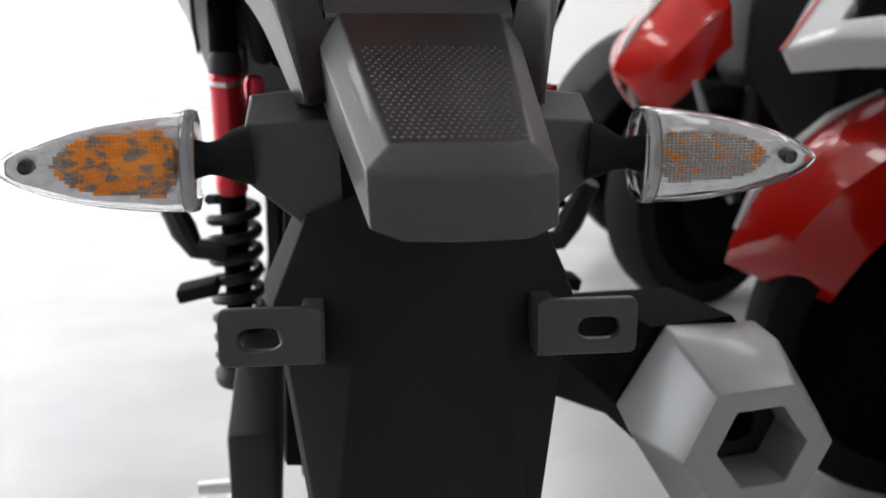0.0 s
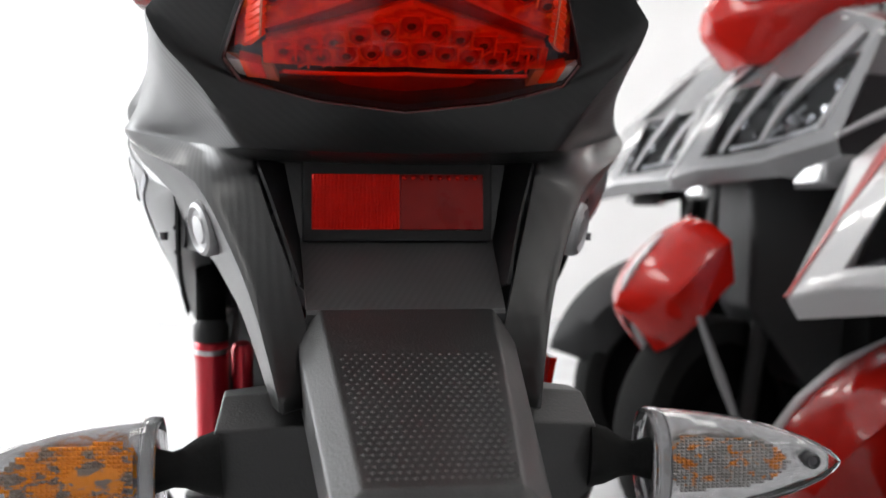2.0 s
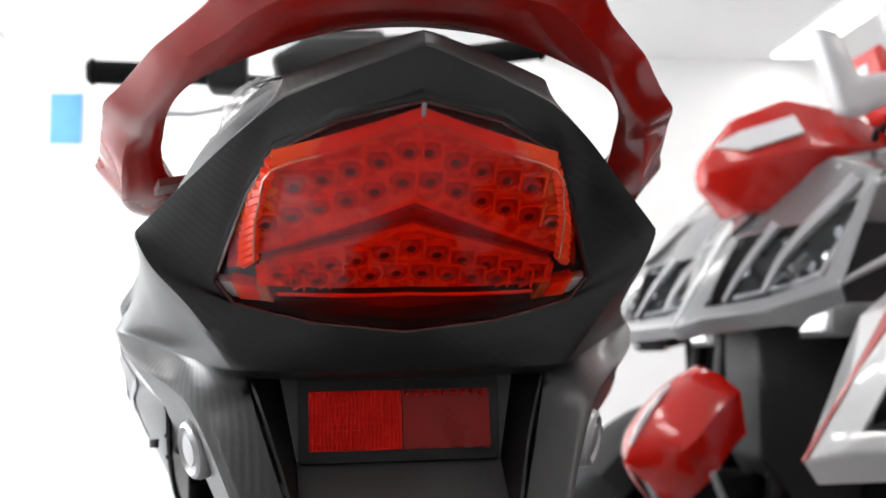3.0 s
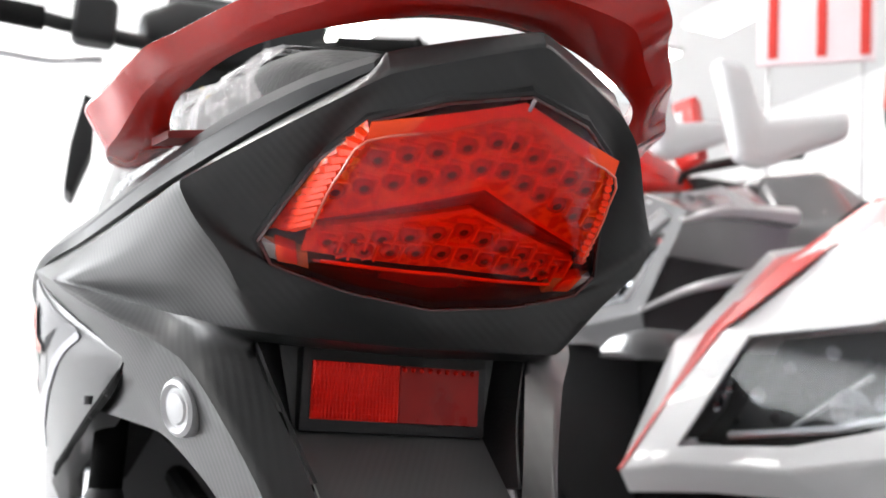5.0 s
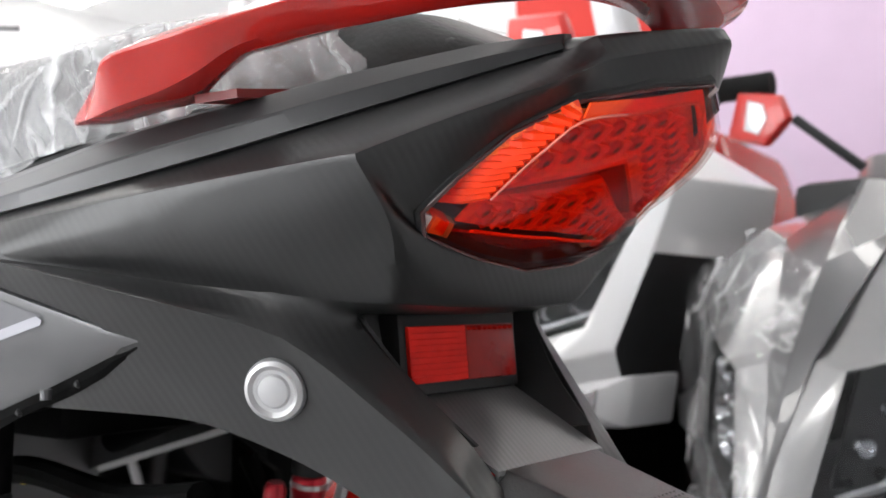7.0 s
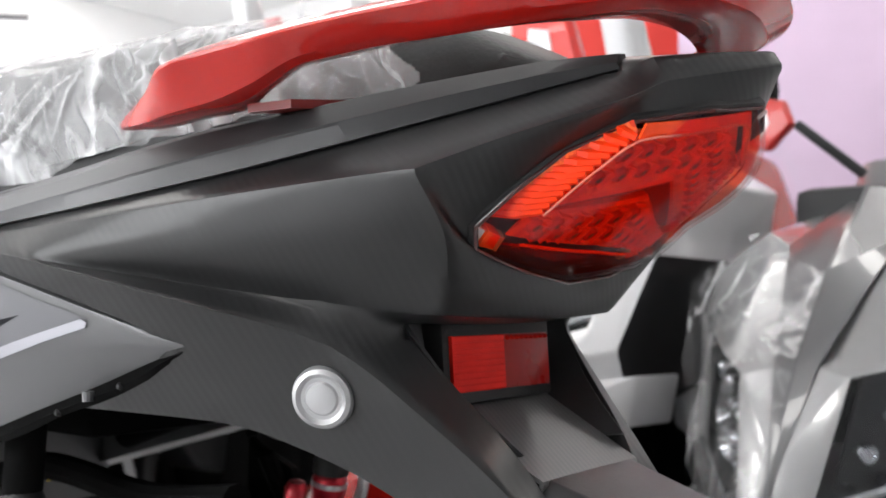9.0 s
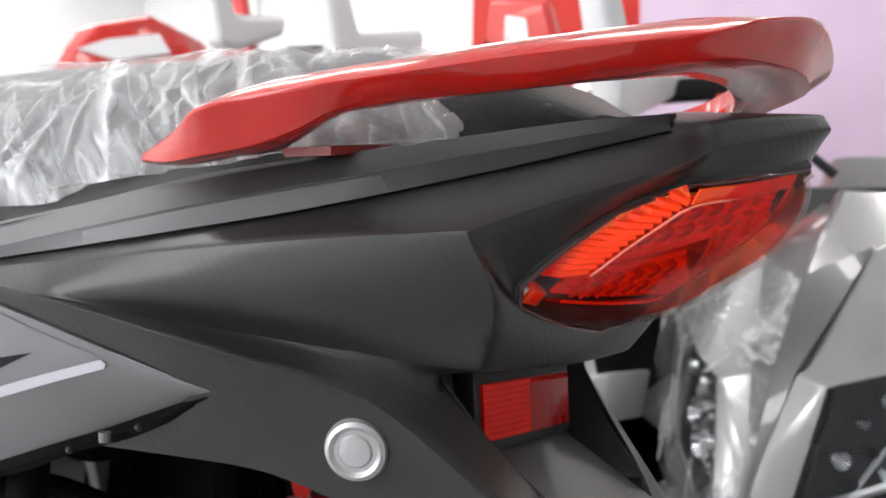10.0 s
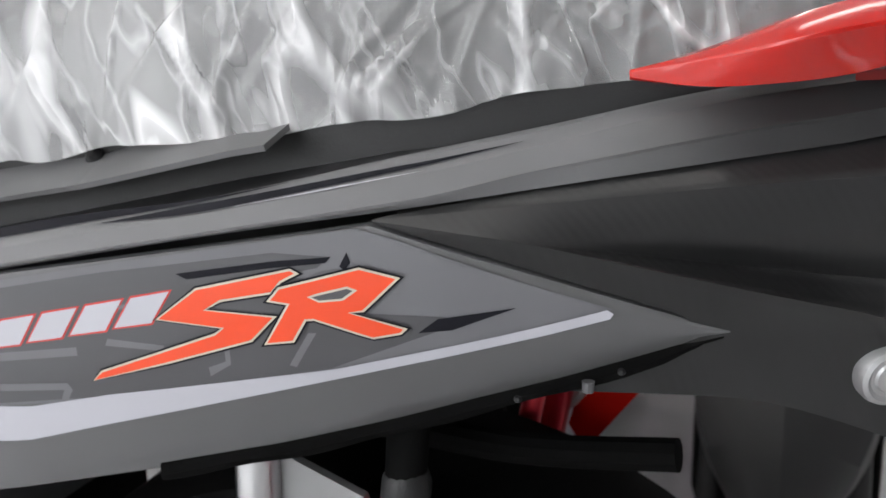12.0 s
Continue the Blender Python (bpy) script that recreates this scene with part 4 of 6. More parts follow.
def grip_pattern():
    """Raised lozenges on the top of the cover."""
    bm = bmesh.new()
    a, b = Vector((0, 0.050, 0.6232)), Vector((0, -0.039, 0.5962))
    rows = 26
    for j in range(rows):
        f = j / (rows - 1)
        p = a.lerp(b, f)
        half = 0.0315 + (0.0240 - 0.0315) * f
        n = 17
        for i in range(n):
            u = ((i + (0.5 if j % 2 else 0)) / n * 2 - 1) * half
            if abs(u) > half - 0.001:
                continue
            d = (b - a).normalized() * 0.0011
            w = 0.0014
            up = Vector((0, -0.293, 0.956)) * 0.00035
            q = [p + Vector((u - w, 0, 0)), p + Vector((u, 0, 0)) - d, p + Vector((u + w, 0, 0)), p + Vector((u, 0, 0)) + d]
            v = [bm.verts.new(x - up) for x in q]
            t = bm.verts.new(p + Vector((u, 0, 0)) + up)
            for k in range(4):
                bm.faces.new((v[k], v[(k + 1) % 4], t))
    return bm


part("grip_pattern", grip_pattern(), BLACK, cover, "fine lozenge relief", smooth=5)

# plate carrier with the shoulders for the indicators
CARRIER = {
    "m0": (0, 0.080, 0.556), "m1": (0.030, 0.080, 0.556), "k0": (0, 0.066, 0.532), "k1": (0.036, 0.062, 0.504), "k2": (0, 0.062, 0.504), "e0": (0.0555, 0.078, 0.545), "e1": (0.072, 0.072, 0.505), "e2": (0.066, 0.066, 0.480),
    "j1": (0.036, 0.052, 0.480), "j0": (0, 0.052, 0.480), "e3": (0.0535, 0.054, 0.40), "j3": (0.046, 0.040, 0.40), "j2": (0, 0.040, 0.40), "e4": (0.046, 0.05, 0.33), "j5": (0.04, 0.03, 0.33), "j4": (0, 0.03, 0.33), "b1": (0.078, 0.11, 0.505), "b2": (0.071, 0.10, 0.480), "b3": (0.0585, 0.085, 0.40), "b4": (0.05, 0.075, 0.33), "b0": (0.06, 0.115, 0.545),
}
CARRIER_FACES = [("m0", "m1", "k1", "k0"), ("k0", "k1", "k2"), ("m1", "e0", "e1", "k1"), ("k2", "k1", "j1", "j0"), ("k1", "e1", "e2", "j1"), ("j0", "j1", "j3", "j2"), ("j1", "e2", "e3", "j3"), ("j2", "j3", "j5", "j4"), ("j3", "e3", "e4", "j5"),
                 ("e0", "b0", "b1", "e1"), ("e1", "b1", "b2", "e2"), ("e2", "b2", "b3", "e3"), ("e3", "b3", "b4", "e4")]
carrier = part("plate_carrier", sheet(CARRIER, CARRIER_FACES, 0.002, 0.0015, both=True), CARRIERBLACK, bike, "matt black plate carrier")
SHOULDER = {
    "a": (0.040, 0.085, 0.590), "b": (0.0825, 0.085, 0.5875), "c": (0.083, 0.085, 0.561), "d": (0.058, 0.083, 0.541), "e": (0.038, 0.085, 0.545), "f": (0.080, 0.102, 0.5995), "g": (0.060, 0.102, 0.6010), "h": (0.045, 0.095, 0.591),
    "i": (0.083, 0.135, 0.597), "j": (0.083, 0.135, 0.561), "k": (0.060, 0.135, 0.541), "l": (0.06, 0.135, 0.60),
}
for s in (-1, 1):
    part("indicator_shoulder", sheet(SHOULDER, [("a", "b", "c", "d", "e"), ("h", "g", "f", "b", "a"), ("b", "f", "i", "j", "c"), ("c", "j", "k", "d"), ("f", "g", "l", "i")], 0.002, 0.0015, mirror=s < 0), BLACK, carrier, "angular black shoulder")


def bracket(s):
    """A rounded plate with a slotted hole through it."""
    x0, x1, z0, z1, r = 0.0490, 0.0948, 0.4850, 0.5115, 0.004
    hx, hz, hl, hr = 0.0765, 0.4975, 0.0045, 0.0052
    outer, inner = [], []
    for cx, cz, a0 in ((x1 - r, z1 - r, 0), (x0 + r, z1 - r, 90), (x0 + r, z0 + r, 180), (x1 - r, z0 + r, 270)):
        for k in range(6):
            a = radians(a0 + 18 * k)
            outer.append((cx + r * math.cos(a), cz + r * math.sin(a)))
            side = hl if a0 in (0, 270) else -hl
            inner.append((hx + side + hr * math.cos(a), hz + hr * math.sin(a)))
    loops = []
    for pts, y in ((inner, 0.043), (outer, 0.043), (outer, 0.0475), (inner, 0.0475), (inner, 0.043)):
        loops.append([(s * x, y, z) for x, z in pts])
    bm = rings(loops, close_ends=False)
    bmesh.ops.remove_doubles(bm, verts=bm.verts[:], dist=1e-6)
    bevel_all(bm, 0.0006, 40, 1)
    box((0.010, 0.022, 0.026), (s * 0.053, 0.055, 0.497), 0.002, bm=bm)
    return bm


for s in (-1, 1):
    part("plate_bracket", bracket(s), BLACK, carrier, "black slotted bracket tab")


def indicator(s):
    """A clear teardrop indicator on a black rubber neck."""
    ind = part("indicator", tube([(s * 0.080, 0.100, 0.575), (s * 0.0875, 0.099, 0.5745), (s * 0.0945, 0.097, 0.574), (s * 0.099, 0.095, 0.574), (s * 0.106, 0.094, 0.574)], [0.0145, 0.0125, 0.0085, 0.0075, 0.0095], 16), RUBBER, bike, "clear indicator on a black rubber neck")

    def loop(f, grow, x0=0.1045, x1=0.1925):
        x = x0 + (x1 - x0) * f
        taper = (1 - max(0.0, f) ** 1.9) ** 0.66
        cz = 0.5735 - 0.002 * f
        cy = 0.092 - 0.004 * f
        pts = []
        for k in range(20):
            a = 2 * math.pi * k / 20
            c, n = math.cos(a), math.sin(a)
            ry, rz = 0.019 * taper * grow, 0.0232 * taper * grow
            pts.append((s * x, cy + ry * math.copysign(abs(c) ** 0.8, c), cz + rz * math.copysign(abs(n) ** 0.9, n)))
        return pts

    fs = (0.0, 0.02, 0.05, 0.12, 0.22, 0.34, 0.46, 0.58, 0.70, 0.80, 0.88, 0.94, 0.98, 0.999)
    part("base_ring", rings([loop(-0.015, 0.90), loop(-0.01, 0.985), loop(0.015, 1.015), loop(0.045, 1.012), loop(0.060, 0.96), loop(0.050, 0.90), loop(0.02, 0.88)], close_ends=False), mat("clear_ring", (0.55, 0.55, 0.56), 0.1, trans=0.75, vary=0.1, coat=0.5), ind, "clear rim of the indicator")
    shell = rings([loop(f, 1.0) for f in fs], close_ends=False)
    bmesh.ops.recalc_face_normals(shell, faces=shell.faces[:])
    bmesh.ops.solidify(shell, geom=shell.faces[:], thickness=0.0014)
    glass = part("lens", shell, CLEAR, ind, "clear ribbed lens", smooth=60)
    glass.visible_shadow = False
    back = bmesh.new()
    rows = []
    for f in (0.05, 0.14, 0.24, 0.35, 0.46, 0.58, 0.70, 0.80, 0.88, 0.95):
        ring = loop(f, 0.90)
        rows.append([(p[0], max(p[1], 0.0945 - 0.004 * f + 0.0015 * math.sin(40 * f)), p[2]) for p in ring])
    part("bowl", rings(rows, bm=back), MIRROR, ind, "ribbed chrome reflector bowl")
    k = 1.0 if s < 0 else 0.80
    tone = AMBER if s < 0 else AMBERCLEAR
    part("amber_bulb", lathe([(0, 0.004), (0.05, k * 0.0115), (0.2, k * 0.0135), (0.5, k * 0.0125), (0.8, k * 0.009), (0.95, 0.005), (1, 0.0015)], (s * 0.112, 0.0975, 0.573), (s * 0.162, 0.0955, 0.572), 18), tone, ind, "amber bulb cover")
    # moulded insert in front of the bulb: a rounded patch of small steps
    cells = bmesh.new()
    for i in range(27):
        for j in range(17):
            f, g = i / 26, (j - 8) / 8
            reach = min(1.0, 9 * f + 0.45) * math.sqrt(max(0.0, 1 - max(0.0, (f - 0.30) / 0.70) ** 2.2))
            if abs(g) > reach:
                continue
            x, z = 0.1145 + 0.0020 * i, 0.5728 + k * 0.0145 * g
            w, h = 0.00098, k * 0.00086
            y = 0.0850 + 0.0012 * g * g
            base = [cells.verts.new((s * (x + a * w), y, z + b * h)) for a, b in ((-1, -1), (1, -1), (1, 1), (-1, 1))]
            peak = cells.verts.new((s * (x + 0.0006 * random.uniform(-1, 1)), y - 0.0007, z + 0.0005 * random.uniform(-1, 1)))
            for a, b in zip(base, base[1:] + base[:1]):
                cells.faces.new((a, b, peak))
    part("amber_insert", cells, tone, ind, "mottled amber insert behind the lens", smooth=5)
    part("mould_line", tube([(s * 0.118, 0.0828, 0.5705), (s * 0.145, 0.0826, 0.5708), (s * 0.170, 0.0832, 0.5712)], 0.00045, 6), CLEAR, ind)
    part("tip_screw", lathe([(0, 0.0036), (0.6, 0.0034), (0.7, 0.0028), (0.5, 0.002)], (s * 0.178, 0.089, 0.5725), (s * 0.178, 0.0825, 0.5725), 12), mat("dark_screw", (0.07, 0.07, 0.075), 0.4, metal=0.7), ind, "dark screw near the tip")


for s in (-1, 1):
    indicator(s)
for piece in bike.children:
    if piece.name.split(".")[0] == "indicator":
        piece.location = (0, -0.010, -0.002)

# grab rail: a red loop from one side of the seat round the back to the other
# edges of its section from the front tip to the middle of the back: inner top, outer top, outer side, inner low
GRAB_TOP = [(0.1285, 0.2915, 0.8065), (0.1300, 0.2600, 0.8162), (0.1370, 0.2260, 0.8288), (0.1330, 0.2040, 0.8345), (0.1290, 0.1850, 0.8365), (0.1260, 0.1690, 0.8380), (0.1230, 0.1560, 0.8393), (0.1170, 0.1380, 0.8411), (0.1080, 0.1230, 0.8443), (0.0995, 0.1060, 0.8471), (0.0900, 0.0890, 0.8497), (0.0780, 0.0740, 0.8529), (0.0660, 0.0600, 0.8559), (0.0560, 0.0480, 0.8583), (0.0420, 0.0400, 0.8607), (0.0000, 0.0370, 0.8645)]
GRAB_OUT = [(0.1305, 0.2915, 0.8060), (0.1440, 0.2520, 0.8140), (0.1561, 0.2237, 0.8207), (0.1496, 0.2001, 0.8253), (0.1450, 0.1800, 0.8273), (0.1420, 0.1680, 0.8285), (0.1382, 0.1533, 0.8298), (0.1329, 0.1313, 0.8317), (0.1221, 0.1141, 0.8348), (0.1122, 0.0965, 0.8378), (0.1026, 0.0789, 0.8402), (0.0906, 0.0627, 0.8432), (0.0788, 0.0463, 0.8462), (0.0680, 0.0270, 0.8490), (0.0500, 0.0150, 0.8560), (0, 0.0080, 0.8640)]
GRAB_SIDE = [(0.1305, 0.2912, 0.8040), (0.1400, 0.2620, 0.8010), (0.1430, 0.2330, 0.8025), (0.1390, 0.2060, 0.8060), (0.1350, 0.1850, 0.8120), (0.1310, 0.1700, 0.8190), (0.1260, 0.1560, 0.8228), (0.1210, 0.1360, 0.8248), (0.1140, 0.1190, 0.8275), (0.1060, 0.1010, 0.8303), (0.0970, 0.0840, 0.8328), (0.0850, 0.0690, 0.8352), (0.0720, 0.0540, 0.8375), (0.0600, 0.0380, 0.8400), (0.0440, 0.0250, 0.8420), (0, 0.0160, 0.8430)]
GRAB_LOW = [(0.1275, 0.2915, 0.8035), (0.1250, 0.2640, 0.8010), (0.1160, 0.2400, 0.8045), (0.1100, 0.2177, 0.8075), (0.1150, 0.1960, 0.8130), (0.1144, 0.1767, 0.8206), (0.1110, 0.1600, 0.8226), (0.1075, 0.1420, 0.8242), (0.1030, 0.1230, 0.8256), (0.0960, 0.1040, 0.8275), (0.0870, 0.0895, 0.8296), (0.0741, 0.0783, 0.8324), (0.0590, 0.0680, 0.8350), (0.0430, 0.0600, 0.8378), (0.0260, 0.0550, 0.8400), (0, 0.0520, 0.8410)]


def grab():
    edges = []
    for half in (GRAB_TOP, GRAB_OUT, GRAB_SIDE, GRAB_LOW):
        full = [Vector(p) for p in half] + [Vector((-p[0], p[1], p[2])) for p in half[-2::-1]]
        edges.append(smooth_path(full, 4))
    loops = []
    for top, out, side, low in zip(*edges):
        inner = low.lerp(top, 0.5) + (low - out) * 0.12
        loops.append([top, top.lerp(out, 0.55) + Vector((0, 0, 0.0008)), out, out.lerp(side, 0.12) + (out - low) * 0.03, out.lerp(side, 0.6), side, side.lerp(low, 0.5) - Vector((0, 0, 0.0008)), low, inner])
    return bevel_all(rings(loops), 0.0012, 24, 2)


grab_rail = part("grab_rail", grab(), RED, bike, "glossy red pillion grab rail", smooth=40)
for s in (-1, 1):
    # the rail's red again, darkened as if under the rail's shadow
    part("mounting_foot", sheet({"a": (s * 0.122, 0.204, 0.8025), "b": (s * 0.116, 0.182, 0.8030), "c": (s * 0.080, 0.176, 0.8075), "d": (s * 0.078, 0.194, 0.8070)}, [("a", "b", "c", "d")], 0.004, 0), mat("shaded_red_paint", (0.16, 0.005, 0.004), 0.4, vary=0.1), grab_rail, "red foot under the grab rail")
part("seat_bracket", bevel_all(box((0.115, 0.055, 0.022), (0, 0.135, 0.820)), 0.009, 20, 4), DEEP, bike, "black bracket between seat and grab rail")


# seat under clear film
def seat_loops(grow, rows, per):
    stations = [(0.095, 0.045, 0.815, 0.012), (0.12, 0.070, 0.814, 0.030), (0.17, 0.080, 0.813, 0.046), (0.24, 0.091, 0.811, 0.057), (0.30, 0.103, 0.804, 0.067), (0.34, 0.113, 0.799, 0.072), (0.45, 0.122, 0.785, 0.092), (0.58, 0.128, 0.768, 0.112), (0.72, 0.128, 0.752, 0.130), (0.86, 0.12, 0.74, 0.145)]
    ys = [q[0] for q in stations]
    loops = []
    for i in range(rows):
        y = ys[0] + (ys[-1] - ys[0]) * i / (rows - 1)
        half, z0, h = (float(np.interp(y, ys, [q[k] for q in stations])) for k in (1, 2, 3))
        loop = []
        for k in range(per):
            a = math.pi * k / (per - 1)
            c, n = math.cos(a), math.sin(a)
            loop.append(Vector((math.copysign(abs(c) ** 0.55, c) * (half + grow), y, z0 - grow * 0.4 + (h + grow) * max(0.0, n) ** 0.6)))
        loops.append(loop)
    return loops


part("seat_base", rings([[(-h, y, z0), (-h, y, z1), (h, y, z1), (h, y, z0)] for y, h, z0, z1 in ((0.15, 0.062, 0.790, 0.818), (0.22, 0.086, 0.780, 0.818), (0.30, 0.104, 0.772, 0.814), (0.42, 0.116, 0.758, 0.802), (0.56, 0.120, 0.735, 0.784), (0.72, 0.120, 0.705, 0.766))]), DEEP, bike, "black seat pan")
part("seat", rings(seat_loops(0.0, 24, 20)), FOAM, bike, "black vinyl seat")


def film_points():
    """Loose plastic over the seat: taut between long straight creases, gathered along the lower edge."""
    rng = random.Random(8)
    loops = seat_loops(0.005, 440, 120)
    at = np.array([[tuple(p) for p in loop] for loop in loops])
    run = np.concatenate([np.zeros((len(at), 1)), np.cumsum(np.linalg.norm(np.diff(at, axis=1), axis=2), axis=1)], axis=1)
    hem = np.minimum(run, run[:, -1:] - run)
    y = at[:, :, 1]
    out = np.stack([at[:, :, 0], np.zeros_like(y), 0.5 * (at[:, :, 2] - 0.8)], axis=2)
    out /= np.maximum(1e-4, np.linalg.norm(out, axis=2, keepdims=True))
    rise = np.array([[0.0035 * noise.noise(Vector((p.y * 17 + 9 * p.z, p.z * 5, p.x * 3))) + 0.002 * noise.noise(Vector((p.y * 34 - 16 * p.z, p.z * 8, p.x * 5))) for p in loop] for loop in loops])
    for sign in (-1, 1):
        here = at[:, :, 0] * sign > 0
        creases = []
        # fans of creases that spring from gathers in the hem
        for n in range(30):
            yc = rng.uniform(0.15, 0.86)
            for k in range(rng.randint(2, 6)):
                turn = radians(rng.uniform(28, 152))
                long = rng.uniform(0.015, 0.085)
                creases.append((yc + 0.85 * long * math.cos(turn), 0.006 + 0.85 * long * math.sin(turn), turn, long, rng.uniform(0.0018, 0.0045), rng.uniform(0.0008, 0.0030)))
        # loose ones higher up
        for n in range(55):
            creases.append((rng.uniform(0.15, 0.86), rng.uniform(0.02, 0.17), radians(rng.uniform(20, 160)), rng.uniform(0.01, 0.05), rng.uniform(0.0016, 0.0050), rng.uniform(0.0003, 0.0016)))
        for yc, hc, turn, long, wide, high in creases:
            bend = rng.uniform(-2.5, 2.5)
            along_it = (y - yc) * math.cos(turn) + (hem - hc) * math.sin(turn)
            off = (hem - hc) * math.cos(turn) - (y - yc) * math.sin(turn) + bend * along_it ** 2
            fade = np.clip(1 - (along_it / long) ** 2, 0, 1)
            line = np.clip(1 - np.abs(off) / wide, 0, 1)
            flap = np.clip(off / wide, -1, 1) * np.clip(1.25 - np.abs(off) / (5 * wide), 0, 1)
            rise += here * fade * high * (line + 0.45 * flap)
    tuck = np.exp(-hem / 0.010)
    pleat = np.array([noise.noise(Vector((v, 1.0, 2.0))) for v in y[:, 0] * 70])[:, None]
    sag = np.array([noise.noise(Vector((v, 3.3, 0.5))) for v in y[:, 0] * 24])[:, None]
    at += out * (rise + 0.006 * tuck * pleat)[:, :, None]
    at[:, :, 2] += tuck * (0.007 * sag - 0.003)
    return at


FILM_AT = film_points()


def film(k0, k1):
    bm = bmesh.new()
    rows = [[bm.verts.new(p) for p in row[k0:k1]] for row in FILM_AT]
    for a, b in zip(rows, rows[1:]):
        for k in range(len(a) - 1):
            if a[k].co.y > 0.160 + 0.05 * noise.noise(Vector((a[k].co.x * 30, a[k].co.z * 40, 4.0))):
                bm.faces.new((a[k], a[k + 1], b[k + 1], b[k]))
    for v in [v for v in bm.verts if not v.link_faces]:
        bm.verts.remove(v)
    return bm


cover_film = thing("seat_film", "crinkled clear plastic film pulled over the motorcycle seat", "plastic film")
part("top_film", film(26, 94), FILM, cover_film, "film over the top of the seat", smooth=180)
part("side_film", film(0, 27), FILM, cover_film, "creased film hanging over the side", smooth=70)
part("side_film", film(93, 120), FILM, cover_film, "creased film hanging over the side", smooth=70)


# side panels with their decals
def side_panel(s):
    loops = []
    for y in np.linspace(0.2465, 0.72, 40):
        a, b = along(y, TOP_Y, TOP_Z) - 0.0012, along(y, LOW_Y, LOW_Z)
        q = min(1.0, (a - b) / 0.04)
        edge = [(panel_x(y, a) - 0.012, a - 0.001), (panel_x(y, a) - 0.0030, a - 0.0002), (panel_x(y, a) - 0.0016, a - 0.0012 * q)]
        edge += [(panel_x(y, a + (b - a) * u) - 0.0010, a + (b - a) * u) for u in (0.1, 0.25, 0.38, 0.5, 0.6, 0.7, 0.8, 0.9, 0.97)]
        edge += [(along(y, LOW_Y, LOW_X) - 0.002, b), (along(y, LOW_Y, LOW_X) - 0.018 * q - 0.004, b + 0.003)]
        loops.append([(s * x, y, z) for x, z in edge])
    return rings(loops)


def decal(s, poly, material, parent, lift, name="decal", label=""):
    """A flat sticker (y, z corners) laid on the curved side panel."""
    bm = bmesh.new()
    bm.faces.new([bm.verts.new((0, y, z)) for y, z in poly])
    for axis, step in ((1, 0.02), (2, 0.012)):
        values = [p[axis - 1] for p in poly]
        c = math.ceil(min(values) / step) * step
        while c < max(values):
            bmesh.ops.bisect_plane(bm, geom=bm.verts[:] + bm.edges[:] + bm.faces[:], plane_co=(0, c, c), plane_no=(0, 1, 0) if axis == 1 else (0, 0, 1))
            c += step
    for v in bm.verts:
        v.co.x = s * (panel_x(v.co.y, v.co.z) - 0.0010 + lift)
    return part(name, bm, material, parent, label)


def grow(poly, d):
    """The polygon with its sides moved outwards."""
    n = len(poly)
    area = sum(poly[i][0] * poly[(i + 1) % n][1] - poly[(i + 1) % n][0] * poly[i][1] for i in range(n))
    d = d if area > 0 else -d
    out = []
    for i in range(n):
        p0, p1, p2 = Vector(poly[i - 1]), Vector(poly[i]), Vector(poly[(i + 1) % n])
        a, b = (p1 - p0).normalized(), (p2 - p1).normalized()
        na, nb = Vector((a.y, -a.x)), Vector((b.y, -b.x))
        m = (na + nb)
        m = m / max(0.35, m.dot(na)) if m.length > 1e-6 else na
        out.append((p1.x + m.x * d, p1.y + m.y * d))
    return out


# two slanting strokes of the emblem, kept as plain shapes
STROKE_A = [(0.5418, 0.6595), (0.4974, 0.6736), (0.4524, 0.6885), (0.4395, 0.7009), (0.4741, 0.7018), (0.4652, 0.7073), (0.4391, 0.7129), (0.4343, 0.7183), (0.4263, 0.7225), (0.4288, 0.7237), (0.4768, 0.7115), (0.4994, 0.6954), (0.4654, 0.6937), (0.4704, 0.6898), (0.5362, 0.6645)]
STROKE_B = [(0.4400, 0.7091), (0.4346, 0.7150), (0.3965, 0.7262), (0.3805, 0.7226), (0.3969, 0.7070), (0.4036, 0.7057), (0.3795, 0.6989), (0.3815, 0.6970), (0.3938, 0.6941), (0.4199, 0.7017), (0.4241, 0.7011), (0.4313, 0.6901), (0.4443, 0.6879), (0.4306, 0.7082)]
BOWL = [(0.4210, 0.7122), (0.4174, 0.7137), (0.4026, 0.7180), (0.3984, 0.7166), (0.4052, 0.7116), (0.4161, 0.7101)]


